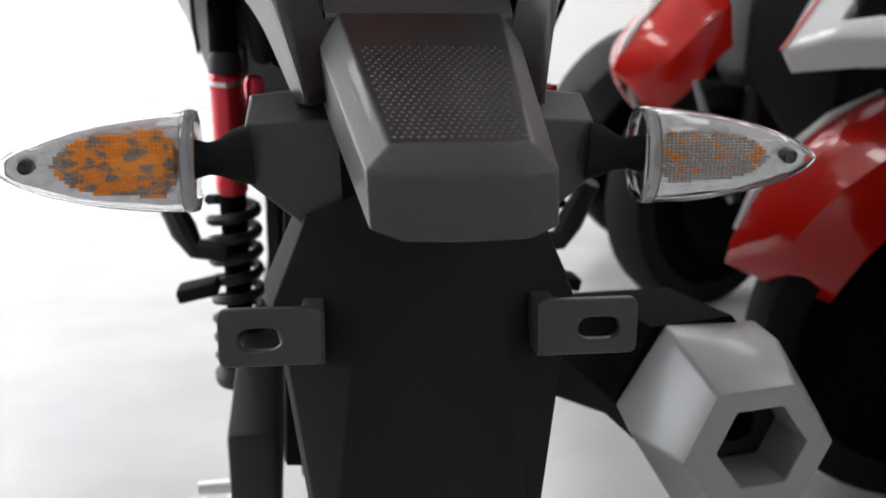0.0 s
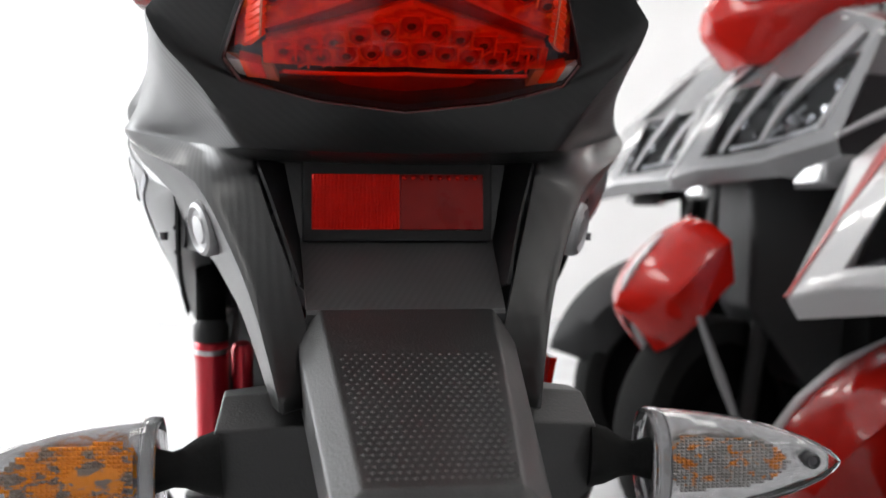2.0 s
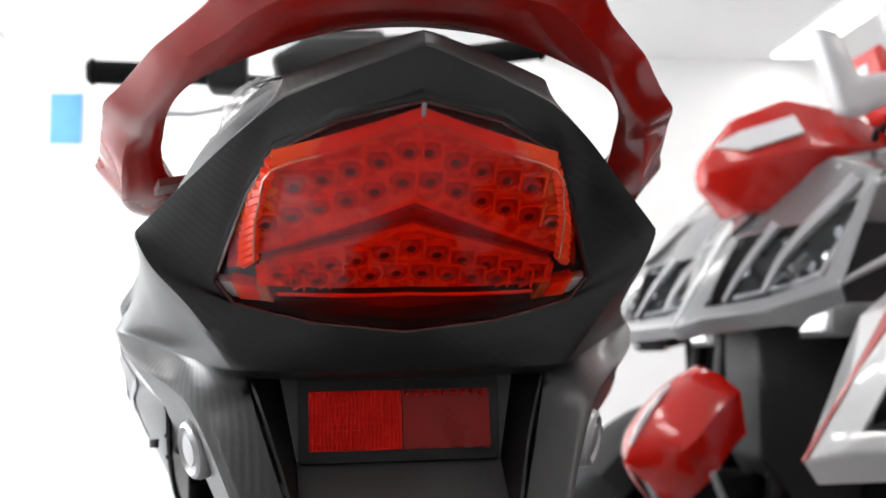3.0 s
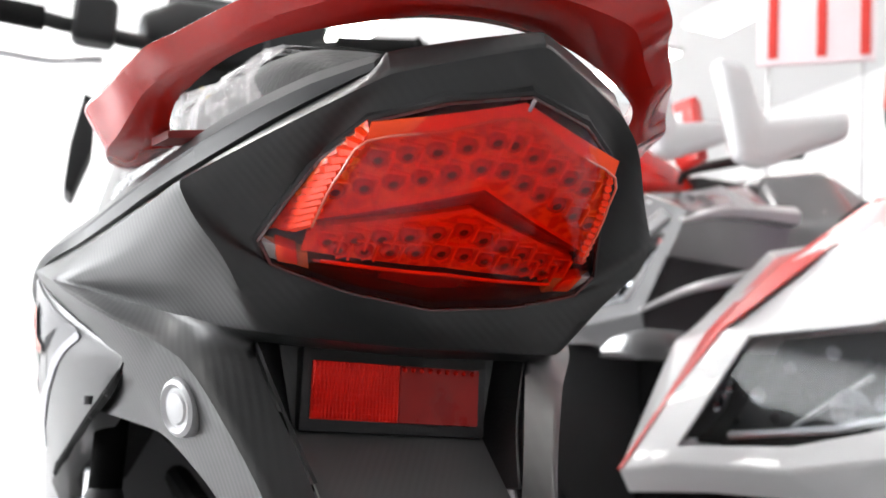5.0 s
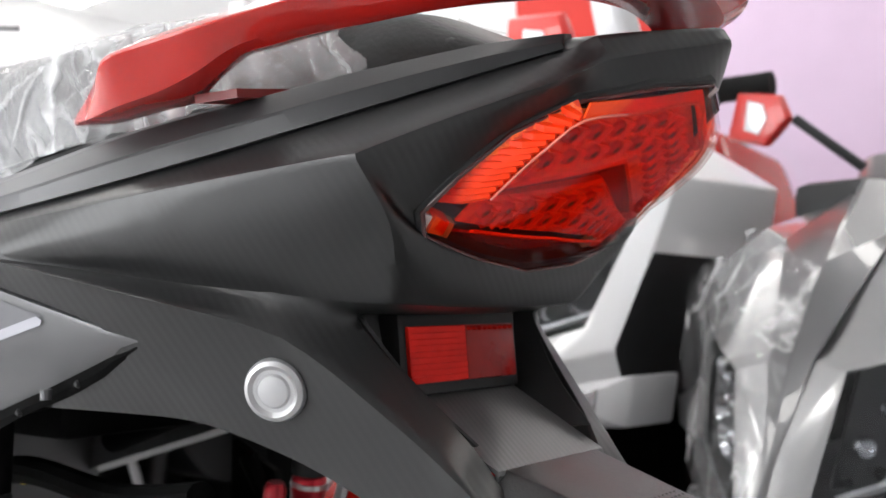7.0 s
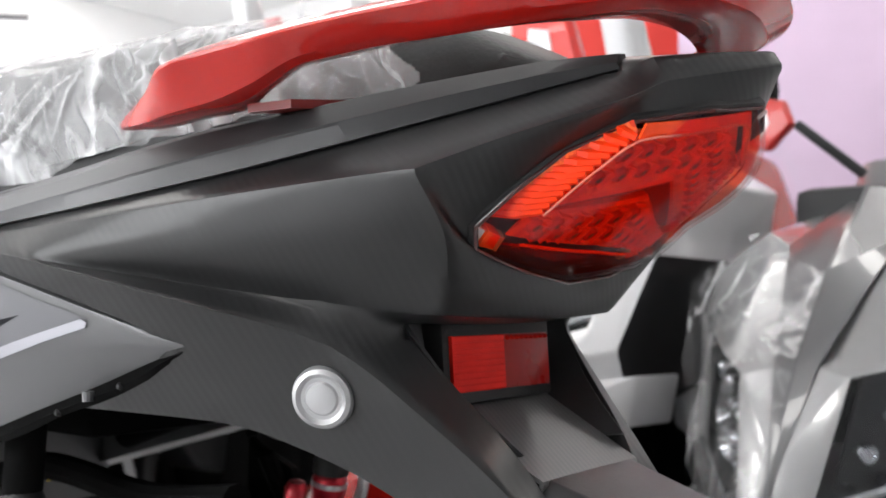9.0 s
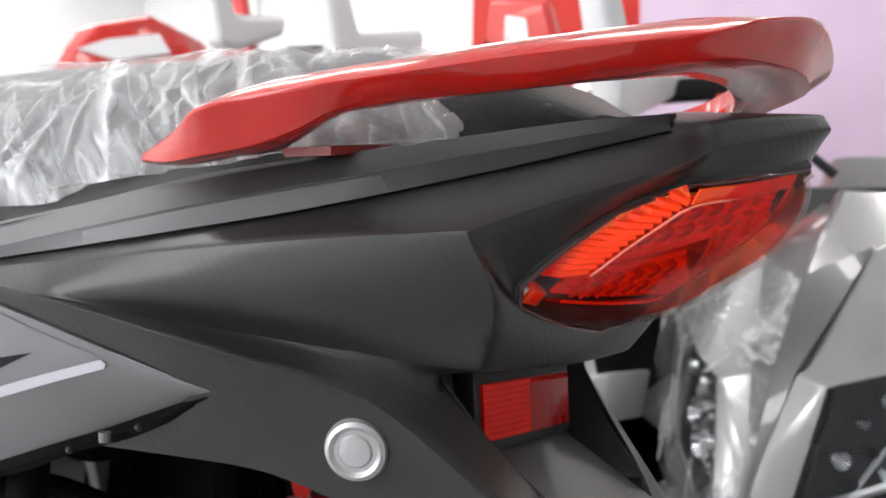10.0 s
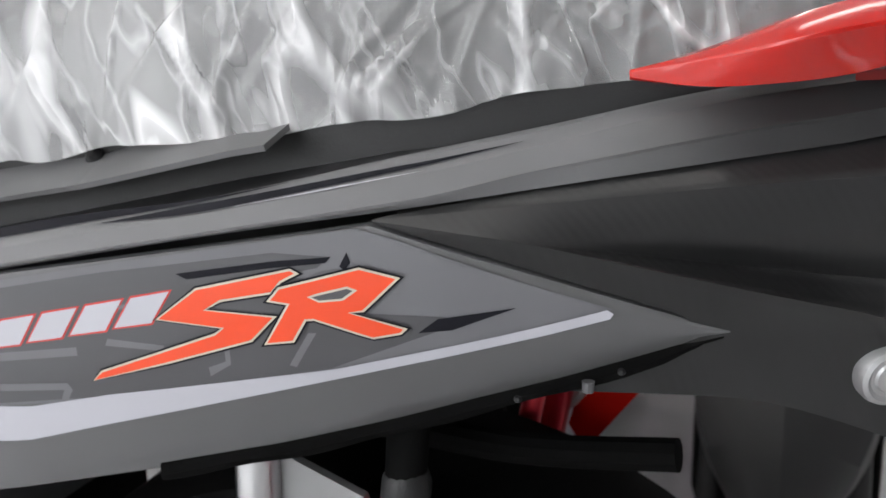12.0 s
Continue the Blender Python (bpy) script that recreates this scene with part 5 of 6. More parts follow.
def dress(s, panel):
    decal(s, [(0.640, 0.6970), (0.5205, 0.7212), (0.3982, 0.7438), (0.3802, 0.7395), (0.2934, 0.7085), (0.2991, 0.7047), (0.4152, 0.6721), (0.5352, 0.6493), (0.640, 0.6310)], DECALPALE, panel, 0.0006, "decal_field", "pale grey printed field")
    decal(s, [(0.640, 0.6930), (0.5278, 0.7160), (0.4372, 0.7311), (0.4094, 0.7308), (0.4164, 0.7254), (0.4384, 0.7201), (0.3815, 0.7206), (0.3981, 0.7053), (0.3612, 0.7051), (0.3642, 0.6987), (0.4168, 0.6760), (0.5347, 0.6510), (0.640, 0.6330)], DECALGREY, panel, 0.0008, "decal_shade", "mid grey printed shapes")
    decal(s, [(0.4871, 0.7182), (0.4376, 0.7272), (0.4094, 0.7308), (0.4122, 0.7279), (0.4380, 0.7241), (0.4815, 0.7159)], DECALDARK, panel, 0.0010)
    decal(s, [(0.4059, 0.7267), (0.4021, 0.7332), (0.4007, 0.7287), (0.4036, 0.7248)], DECALDARK, panel, 0.0010)
    decal(s, [(0.3649, 0.7041), (0.3316, 0.7100), (0.3594, 0.6988), (0.3741, 0.6969)], DECALDARK, panel, 0.0010)
    for line in ([(0.5306, 0.6982), (0.5042, 0.7039), (0.5039, 0.7020), (0.5297, 0.6960)], [(0.5303, 0.6824), (0.4988, 0.6819), (0.4993, 0.6789), (0.5323, 0.6786)], [(0.5985, 0.6679), (0.5497, 0.6760), (0.5499, 0.6715), (0.5995, 0.6632)],
                 [(0.4772, 0.6723), (0.4676, 0.6763), (0.4669, 0.6880), (0.4640, 0.6882), (0.4653, 0.6748), (0.4773, 0.6674)], [(0.4362, 0.6766), (0.4242, 0.6941), (0.4202, 0.6944), (0.4330, 0.6758)],
                 [(0.6023, 0.6503), (0.5591, 0.6558), (0.5570, 0.6520), (0.5632, 0.6430), (0.5663, 0.6437), (0.5621, 0.6515), (0.6035, 0.6462)]):
        decal(s, line, DECALPALE, panel, 0.0010, "printed_line")
    decal(s, [(0.640, 0.6330), (0.5845, 0.6397), (0.5344, 0.6521), (0.4142, 0.6760), (0.2957, 0.7083), (0.2932, 0.7064), (0.2946, 0.7040), (0.4156, 0.6701), (0.5393, 0.6346), (0.5902, 0.6192), (0.640, 0.6105)], DECALWHITE, panel, 0.0012, "white_stripe", "pale stripe along the panel")
    for k, poly in enumerate((STROKE_A, STROKE_B)):
        decal(s, grow(poly, 0.0017), DECALDARK, panel, 0.0014 + 0.0007 * k, "emblem_shadow")
        decal(s, grow(poly, 0.0008), DECALCREAM, panel, 0.0016 + 0.0007 * k, "emblem_rim", "cream outline")
        decal(s, grow(poly, -0.0002), DECALORANGE, panel, 0.0018 + 0.0007 * k, "emblem_stroke", "orange slanting emblem stroke")
    decal(s, grow(BOWL, 0.0002), DECALCREAM, panel, 0.0027, "emblem_rim")
    decal(s, grow(BOWL, -0.0008), DECALGREY, panel, 0.0029, "emblem_gap", "grey gap in the emblem")
    # the lettering before the emblem, as plain slanting bars
    for k in range(4):
        y, z = 0.4915 + 0.0270 * k, 0.7095 - 0.0063 * k
        bar = [(y, z), (y + 0.0215, z - 0.0050), (y + 0.0335, z - 0.0210), (y + 0.0120, z - 0.0165)]
        decal(s, grow(bar, 0.0010), DECALRED, panel, 0.0010, "lettering_rim", "dark red outline")
        decal(s, bar, DECALWHITE, panel, 0.0012, "lettering_bar", "white lettering bar")


for s in (-1, 1):
    panel = part("side_panel", side_panel(s), GREY, bike, "grey side panel with orange and white decals", smooth=40)
    dress(s, panel)
    trim = part("seat_trim", sheet({"a": (s * 0.150, 0.452, 0.7745), "b": (s * 0.151, 0.47, 0.7715), "c": (s * 0.144, 0.56, 0.7515), "d": (s * 0.127, 0.70, 0.727), "e": (s * 0.110, 0.70, 0.748), "f": (s * 0.112, 0.56, 0.768), "g": (s * 0.112, 0.47, 0.782), "h": (s * 0.112, 0.452, 0.785)},
         [("a", "b", "g", "h"), ("b", "c", "f", "g"), ("c", "d", "e", "f")], 0.003, 0.001), RAIL, bike, "grey trim below the seat")
    part("rivet", lathe([(0, 0.0055), (0.6, 0.0050), (1, 0.002)], (s * 0.119, 0.565, 0.761), (s * 0.126, 0.565, 0.765), 14), DEEP, trim, "black push rivet")
    part("bracket_bolt", lathe([(0, 0.0030), (1, 0.0026)], (s * 0.137, 0.305, 0.672), (s * 0.137, 0.305, 0.667), 10), DARKGREY, bike)


# suspension, wheel, frame and silencer
def panel_lip(s):
    """Black inner lip that shows below the edge of the side panel and tapers out at its tip."""
    loops = []
    for y in np.linspace(0.249, 0.52, 34):
        x, z = along(y, LOW_Y, LOW_X) + 0.0002, along(y, LOW_Y, LOW_Z)
        drop = 0.0068 * min(1.0, (y - 0.243) / 0.03) + 0.0008 * math.sin(90 * y)
        loops.append([(s * x, y, z + 0.003), (s * (x + 0.0008), y, z - 0.5 * drop), (s * (x - 0.0012), y, z - drop), (s * (x - 0.0030), y, z + 0.003)])
    return rings(loops)


for s in (-1, 1):
    lip = part("panel_lip", panel_lip(s), SHADEBLACK, bike, "black lip below the side panel")
    for y in (0.292, 0.338):
        x, z = along(y, LOW_Y, LOW_X), along(y, LOW_Y, LOW_Z)
        part("clip", lathe([(0, 0.0022), (0.6, 0.0022), (1, 0.0012)], (s * (x - 0.002), y, z - 0.0034), (s * (x + 0.0018), y, z - 0.0038), 10), DEEP, lip)


def spring(x, y0, z0, y1, z1, turns, r, wire):
    pts = []
    n = int(turns * 14)
    for i in range(n + 1):
        f = i / n
        a = 2 * math.pi * turns * f
        pts.append((x + r * math.cos(a), y0 + (y1 - y0) * f + r * math.sin(a), z0 + (z1 - z0) * f))
    return tube(pts, wire, 7)


for s in (-1, 1):
    x, y = (0.118, 0.0) if s < 0 else (0.094, -0.036)
    shock = part("shock_absorber", tube([(s * x, 0.46 + y, 0.30), (s * x, 0.40 + y, 0.60), (s * x, 0.395 + y, 0.66)], 0.011, 14), SHADEBLACK, bike, "rear shock absorber with red canister")
    part("canister", lathe([(0, 0.0105), (0.03, 0.0125), (0.12, 0.0125), (0.13, 0.0120), (0.86, 0.0120), (0.87, 0.0125), (0.97, 0.0125), (1, 0.0105)], (s * x, 0.418 + y, 0.498), (s * x, 0.400 + y, 0.594), 24), REDMETAL, shock, "red anodised canister")
    part("reservoir", lathe([(0, 0.006), (0.05, 0.0080), (0.95, 0.0080), (1, 0.006)], (s * (x - 0.021), 0.428 + y, 0.505), (s * (x - 0.021), 0.412 + y, 0.590), 16), REDMETAL, shock, "slim red reservoir")
    part("collar", lathe([(0, 0.0128), (0.6, 0.0128), (1, 0.010)], (s * x, 0.400 + y, 0.594), (s * x, 0.398 + y, 0.610), 24), DEEP, shock)
    part("pale_ring", lathe([(0, 0.0130), (1, 0.0130)], (s * x, 0.4015 + y, 0.5855), (s * x, 0.4008 + y, 0.5890), 24), STEEL, shock, "bare metal ring round the canister")
    part("spring", spring(s * x, 0.445 + y, 0.345, 0.421 + y, 0.492, 8.5, 0.0185, 0.0044), DEEP, shock, "black coil spring")
    part("spring_seat", lathe([(0, 0.023), (0.5, 0.024), (1, 0.019)], (s * x, 0.448 + y, 0.33), (s * x, 0.446 + y, 0.345), 22), DEEP, shock)
    part("pillion_hanger", tube([(s * 0.125, 0.41, 0.452), (s * 0.148, 0.41, 0.455), (s * 0.157, 0.412, 0.470), (s * 0.170, 0.40, 0.505)], [0.009, 0.009, 0.011, 0.008], 10), DEEP, bike, "black pillion peg hanger")
    part("pillion_peg", box((0.032, 0.03, 0.011), (s * 0.146, 0.40, 0.424), 0.003, (0, s * 12, 0)), RUBBER, bike, "black rubber pillion peg")
    part("swing_arm", box((0.03, 0.50, 0.06), (s * 0.105, 0.70, 0.30), 0.008), DEEP, bike, "black swing arm")
    part("seat_tube", tube([(s * 0.070, 0.24, 0.70), (s * 0.085, 0.32, 0.68), (s * 0.095, 0.42, 0.66), (s * 0.10, 0.62, 0.60)], 0.012, 12), SHADEBLACK, bike, "black seat frame tube")
    # the far bracket gets the shade-dark colour in place of cast metal
    part("foot_bracket", sheet({"a": (s * 0.114, 0.475, 0.608), "b": (s * 0.114, 0.478, 0.52), "c": (s * 0.114, 0.40, 0.52), "d": (s * 0.114, 0.425, 0.588)}, [("a", "b", "c", "d")], 0.006, 0), CASTSILVER if s < 0 else SHADEBLACK, bike, "cast metal peg bracket")
    if s < 0:
        part("bracket_post", lathe([(0, 0.012), (1, 0.012)], (s * 0.118, 0.486, 0.50), (s * 0.118, 0.483, 0.612), 18), STEEL, bike, "bare metal post")
part("chain_guard", box((0.035, 0.16, 0.085), (-0.10, 0.36, 0.325), 0.006, (10, 0, 0)), DEEP, bike, "black chain guard")
part("axle_nut", lathe([(0, 0.006), (0.6, 0.006), (0.62, 0.013), (1, 0.013)], (-0.155, 0.40, 0.253), (-0.10, 0.40, 0.253), 12), STEEL, bike)

wheel = part("rear_wheel", lathe([(0, 0.05), (0.3, 0.06), (0.7, 0.06), (1, 0.05)], (-0.07, 0.45, 0.29), (0.07, 0.45, 0.29), 24), DEEP, bike, "rear wheel with black tyre")


def tyre(x, y, z, r, w):
    prof = [(-0.46, -0.055), (-0.5, -0.03), (-0.44, -0.010), (-0.25, -0.002), (0, 0), (0.25, -0.002), (0.44, -0.010), (0.5, -0.03), (0.46, -0.055)]
    loops = []
    for k in range(48):
        a = 2 * math.pi * k / 48
        loops.append([(x + w * u, y + (r + d) * math.cos(a), z + (r + d) * math.sin(a)) for u, d in prof])
    return rings(loops + [loops[0]], close_ends=False)


part("tyre", tyre(0, 0.45, 0.29, 0.29, 0.11), RUBBER, wheel, "black rubber tyre")
for k in range(5):
    a = 2 * math.pi * k / 5
    part("spoke", tube([(0, 0.45 + 0.05 * math.cos(a), 0.29 + 0.05 * math.sin(a)), (0, 0.45 + 0.23 * math.cos(a), 0.29 + 0.23 * math.sin(a))], [0.022, 0.014], 8), DEEP, wheel)
def hugger():
    """Black mudguard close over the rear tyre."""
    loops = []
    for k in range(25):
        a = radians(10 + 150 * k / 24)
        c, n = math.cos(a), math.sin(a)
        loops.append([(u, 0.45 + (0.306 + d) * c, 0.275 + (0.306 + d) * n) for u, d in ((-0.075, -0.05), (-0.072, -0.012), (-0.05, 0.0), (0.05, 0.0), (0.072, -0.012), (0.075, -0.05), (0.068, -0.05), (0.0, -0.006), (-0.068, -0.05))])
    return rings(loops)


part("hugger", hugger(), SHADEBLACK, bike, "black mudguard over the rear tyre", smooth=50)
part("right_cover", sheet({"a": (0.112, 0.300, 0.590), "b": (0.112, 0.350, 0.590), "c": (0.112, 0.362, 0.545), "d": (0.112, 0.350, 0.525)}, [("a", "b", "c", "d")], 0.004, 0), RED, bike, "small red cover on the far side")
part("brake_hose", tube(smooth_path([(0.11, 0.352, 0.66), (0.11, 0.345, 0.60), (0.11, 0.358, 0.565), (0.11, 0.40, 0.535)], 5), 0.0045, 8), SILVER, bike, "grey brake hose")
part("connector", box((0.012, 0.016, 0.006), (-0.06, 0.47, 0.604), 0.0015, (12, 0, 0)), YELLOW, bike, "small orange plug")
part("wiring", tube(smooth_path([(-0.07, 0.27, 0.612), (-0.06, 0.36, 0.601), (-0.065, 0.46, 0.610), (-0.05, 0.56, 0.59)], 6), 0.009, 10), SHADEBLACK, bike, "black wiring loom")
part("battery_tray", bevel_all(box((0.15, 0.20, 0.045), (0, 0.50, 0.655)), 0.008), SHADEBLACK, bike, "black battery tray")
# made-up block that closes off the bright view under the tail
part("undertail_filler", bevel_all(rings([[(-w, y, z0), (-w, y, z1), (w, y, z1), (w, y, z0)] for y, w, z0, z1 in ((0.17, 0.044, 0.636, 0.670), (0.26, 0.056, 0.642, 0.690), (0.30, 0.060, 0.655, 0.694), (0.38, 0.070, 0.660, 0.700))]), 0.006, 25), SHADEBLACK, bike, "black filler added under the tail")
part("engine_block", bevel_all(box((0.22, 0.42, 0.36), (0, 0.92, 0.42)), 0.03, 20, 3), SHADEBLACK, bike, "dark engine and frame mass")
part("front_body", rings([[(x, y, z) for x, z in ((-h, 0.5), (-h * 1.1, 0.7), (-h * 0.7, t), (h * 0.7, t), (h * 1.1, 0.7), (h, 0.5))] for y, h, t in ((0.70, 0.13, 0.80), (0.85, 0.15, 0.95), (1.1, 0.16, 1.0), (1.3, 0.12, 0.95))]), GREY, bike, "grey fuel tank and front body")
part("front_wheel", tyre(0, 1.62, 0.29, 0.29, 0.09), RUBBER, bike, "front wheel")


def hexagon(cx, cz, r, y, squash=1.0, turn=0.0):
    return [(cx + r * math.cos(radians(60 * k + turn)), y, cz + r * squash * math.sin(radians(60 * k + turn))) for k in range(6)]


silencer = part("silencer", rings([hexagon(0.135, 0.30, 0.040, 0.62, 1, 6), hexagon(0.150, 0.345, 0.047, 0.48, 1, 6), hexagon(0.168, 0.408, 0.050, 0.26, 1, 6), hexagon(0.172, 0.418, 0.050, 0.16, 1, 6)]), SHADEBLACK, bike, "black silencer with a silver hexagonal end cap")
part("end_cap", bevel_all(rings([hexagon(0.178, 0.416, 0.046, 0.172, 1, 0), hexagon(0.1795, 0.411, 0.0560, 0.162, 1, 0), hexagon(0.1805, 0.4075, 0.0575, 0.132, 1, 2), hexagon(0.1840, 0.4060, 0.0425, 0.095, 1, 6), hexagon(0.1860, 0.4085, 0.0255, 0.0955, 1, 6), hexagon(0.1860, 0.4085, 0.024, 0.135, 1, 6)], close_ends=False), 0.002, 25), CASTSILVER, silencer, "silver painted hexagonal end cap")
part("outlet", lathe([(0, 0.028), (0.98, 0.028), (1, 0.012), (0.6, 0.011)], (0.185, 0.19, 0.41), (0.185, 0.13, 0.409), 16), DEEP, silencer, "dark outlet")
part("silencer_hanger", tube([(0.10, 0.44, 0.60), (0.15, 0.42, 0.48)], 0.007, 8), SHADEBLACK, bike)

# handlebar and dash of the motorcycle in the middle
part("handlebar", tube([(-0.34, 1.0, 1.114), (-0.24, 1.01, 1.114), (-0.12, 1.06, 1.12), (0.0, 1.09, 1.13), (0.12, 1.03, 1.144), (0.27, 0.955, 1.145)], 0.010, 12), DEEP, bike, "black handlebar")
for a, b in (((-0.345, 1.0, 1.114), (-0.225, 1.012, 1.114)), ((0.265, 0.958, 1.145), (0.155, 1.01, 1.144))):
    part("grip", tube([a, Vector(a).lerp(Vector(b), 0.06), Vector(a).lerp(Vector(b), 0.1), b], [0.012, 0.019, 0.0155, 0.016], 14), RUBBER, bike, "black rubber grip")
part("brake_lever", tube([(-0.15, 1.07, 1.09), (-0.22, 1.08, 1.08), (-0.31, 1.05, 1.072)], 0.005, 8), STEEL, bike, "bare metal lever")
part("brake_lever", tube([(0.08, 1.08, 1.07), (0.14, 1.06, 1.062), (0.21, 1.0, 1.064)], 0.005, 8), STEEL, bike, "bare metal lever")
part("switch_box", bevel_all(box((0.055, 0.05, 0.062), (-0.165, 1.035, 1.128)), 0.014, 20, 3), DEEP, bike, "black switch box")
part("switch_box", bevel_all(box((0.085, 0.06, 0.075), (0.10, 1.05, 1.145)), 0.012, 20, 3), DEEP, bike, "black switch box")
part("handlebar_clamp", bevel_all(rings([[(x, y + d, z) for x, y, z in ((-0.10, 1.05, 1.125), (0.02, 1.06, 1.105), (0.13, 1.02, 1.118), (0.145, 1.015, 1.165), (0.09, 1.04, 1.19), (-0.06, 1.07, 1.195), (-0.11, 1.06, 1.16))] for d in (0.0, 0.07)]), 0.014, 20, 3), DEEP, bike, "black handlebar clamp and cables")
dash = part("dash", bevel_all(rings([[(-w, y, z0), (-w * 1.05, y, (z0 + z1) / 2), (-w * 0.8, y, z1), (w * 0.7, y, z1), (w * 0.6, y, (z0 + z1) / 2), (w * 0.4, y, z0)] for y, w, z0, z1 in ((1.085, 0.075, 0.88, 1.17), (1.13, 0.085, 0.86, 1.23), (1.24, 0.09, 0.85, 1.20))]), 0.015, 20, 3), DEEP, bike, "black dash and steering head with a yellow label")
part("warning_label", box((0.036, 0.002, 0.030), (0.0, 1.082, 1.062), 0.0005), YELLOW, dash, "plain yellow label")
part("knee_fin", bevel_all(rings([[(-0.166, y, 1.012), (-0.152, y, 1.005), (-0.150, y, 0.945), (-0.168, y, 0.885), (-0.178, y, 0.892), (-0.176, y, 0.947)] for y in (0.95, 1.05)]), 0.004, 20), DEEP, bike, "black fin beside the fuel tank")


# ---- the row of motorcycles beside it, noses towards the aisle ----
NOSE = {
    "tip": (0, 0.199, 0.592), "tip_low": (0, 0.185, 0.566), "ridge_a": (0, 0.138, 0.688), "ridge_b": (0, 0.069, 0.785), "ridge_c": (0, -0.02, 0.878), "ridge_d": (0, -0.16, 0.985),
    "eye_a": (0.070, 0.150, 0.632), "eye_b": (0.19, 0.060, 0.645), "eye_c": (0.305, -0.02, 0.682), "eye_d": (0.35, -0.08, 0.826), "eye_e": (0.24, -0.005, 0.788), "eye_f": (0.11, 0.085, 0.772),
    "jaw_a": (0.08, 0.158, 0.610), "jaw_b": (0.20, 0.072, 0.617), "jaw_c": (0.345, -0.03, 0.655), "low_a": (0.10, 0.115, 0.580), "low_b": (0.23, 0.035, 0.588), "low_c": (0.355, -0.05, 0.562),
    "brow": (0.39, -0.11, 0.872), "top": (0.20, -0.10, 0.93), "back": (0.33, -0.42, 0.88), "back_top": (0.17, -0.40, 0.99), "low_back": (0.29, -0.38, 0.63), "mid_f": (0.372, -0.075, 0.775), "mid_b": (0.32, -0.40, 0.77),
}
NOSE_FACES = [("tip", "eye_a", "jaw_a"), ("jaw_a", "eye_a", "eye_b", "jaw_b"), ("jaw_b", "eye_b", "eye_c", "jaw_c"), ("tip", "jaw_a", "low_a", "tip_low"), ("jaw_a", "jaw_b", "low_b", "low_a"), ("jaw_b", "jaw_c", "low_c", "low_b"), ("jaw_c", "eye_c", "eye_d", "brow", "mid_f"),
              ("tip", "ridge_a", "eye_f", "eye_a"), ("ridge_a", "ridge_b", "eye_f"), ("ridge_b", "ridge_c", "top", "eye_e", "eye_f"), ("eye_e", "top", "brow", "eye_d"), ("ridge_c", "ridge_d", "back_top", "top"), ("top", "back_top", "back", "brow"), ("brow", "back", "mid_b", "mid_f")]
GAP_FACES = [("mid_f", "mid_b", "low_back", "jaw_c"), ("jaw_c", "low_back", "low_c")]
EYE_FACES = [("eye_a", "eye_b", "eye_e", "eye_f"), ("eye_b", "eye_c", "eye_d", "eye_e")]


def subdivided(points, faces, s, cuts, wobble, lift):
    """The nose again as a loose crinkled film around it."""
    bm = bmesh.new()
    keys = {k: bm.verts.new((s * p[0] * 1.03, p[1] + lift, p[2])) for k, p in points.items()}
    for f in faces:
        bm.faces.new([keys[k] for k in f])
    for v in [v for v in bm.verts if not v.link_faces]:
        bm.verts.remove(v)
    bmesh.ops.triangulate(bm, faces=bm.faces[:])
    bmesh.ops.subdivide_edges(bm, edges=bm.edges[:], cuts=cuts, use_grid_fill=True)
    bmesh.ops.recalc_face_normals(bm, faces=bm.faces[:])
    bm.normal_update()
    for v in bm.verts:
        q = v.co
        fold = 1 - min(1.0, 2.4 * abs(noise.noise(Vector((q.x * 30 + q.y * 14 + q.z * 5, q.y * 4, q.z * 2.5)))))
        v.co = q + v.normal * s * 0 + Vector((s * 0.6, 0.8, 0)) * wobble * fold * fold
    return bm


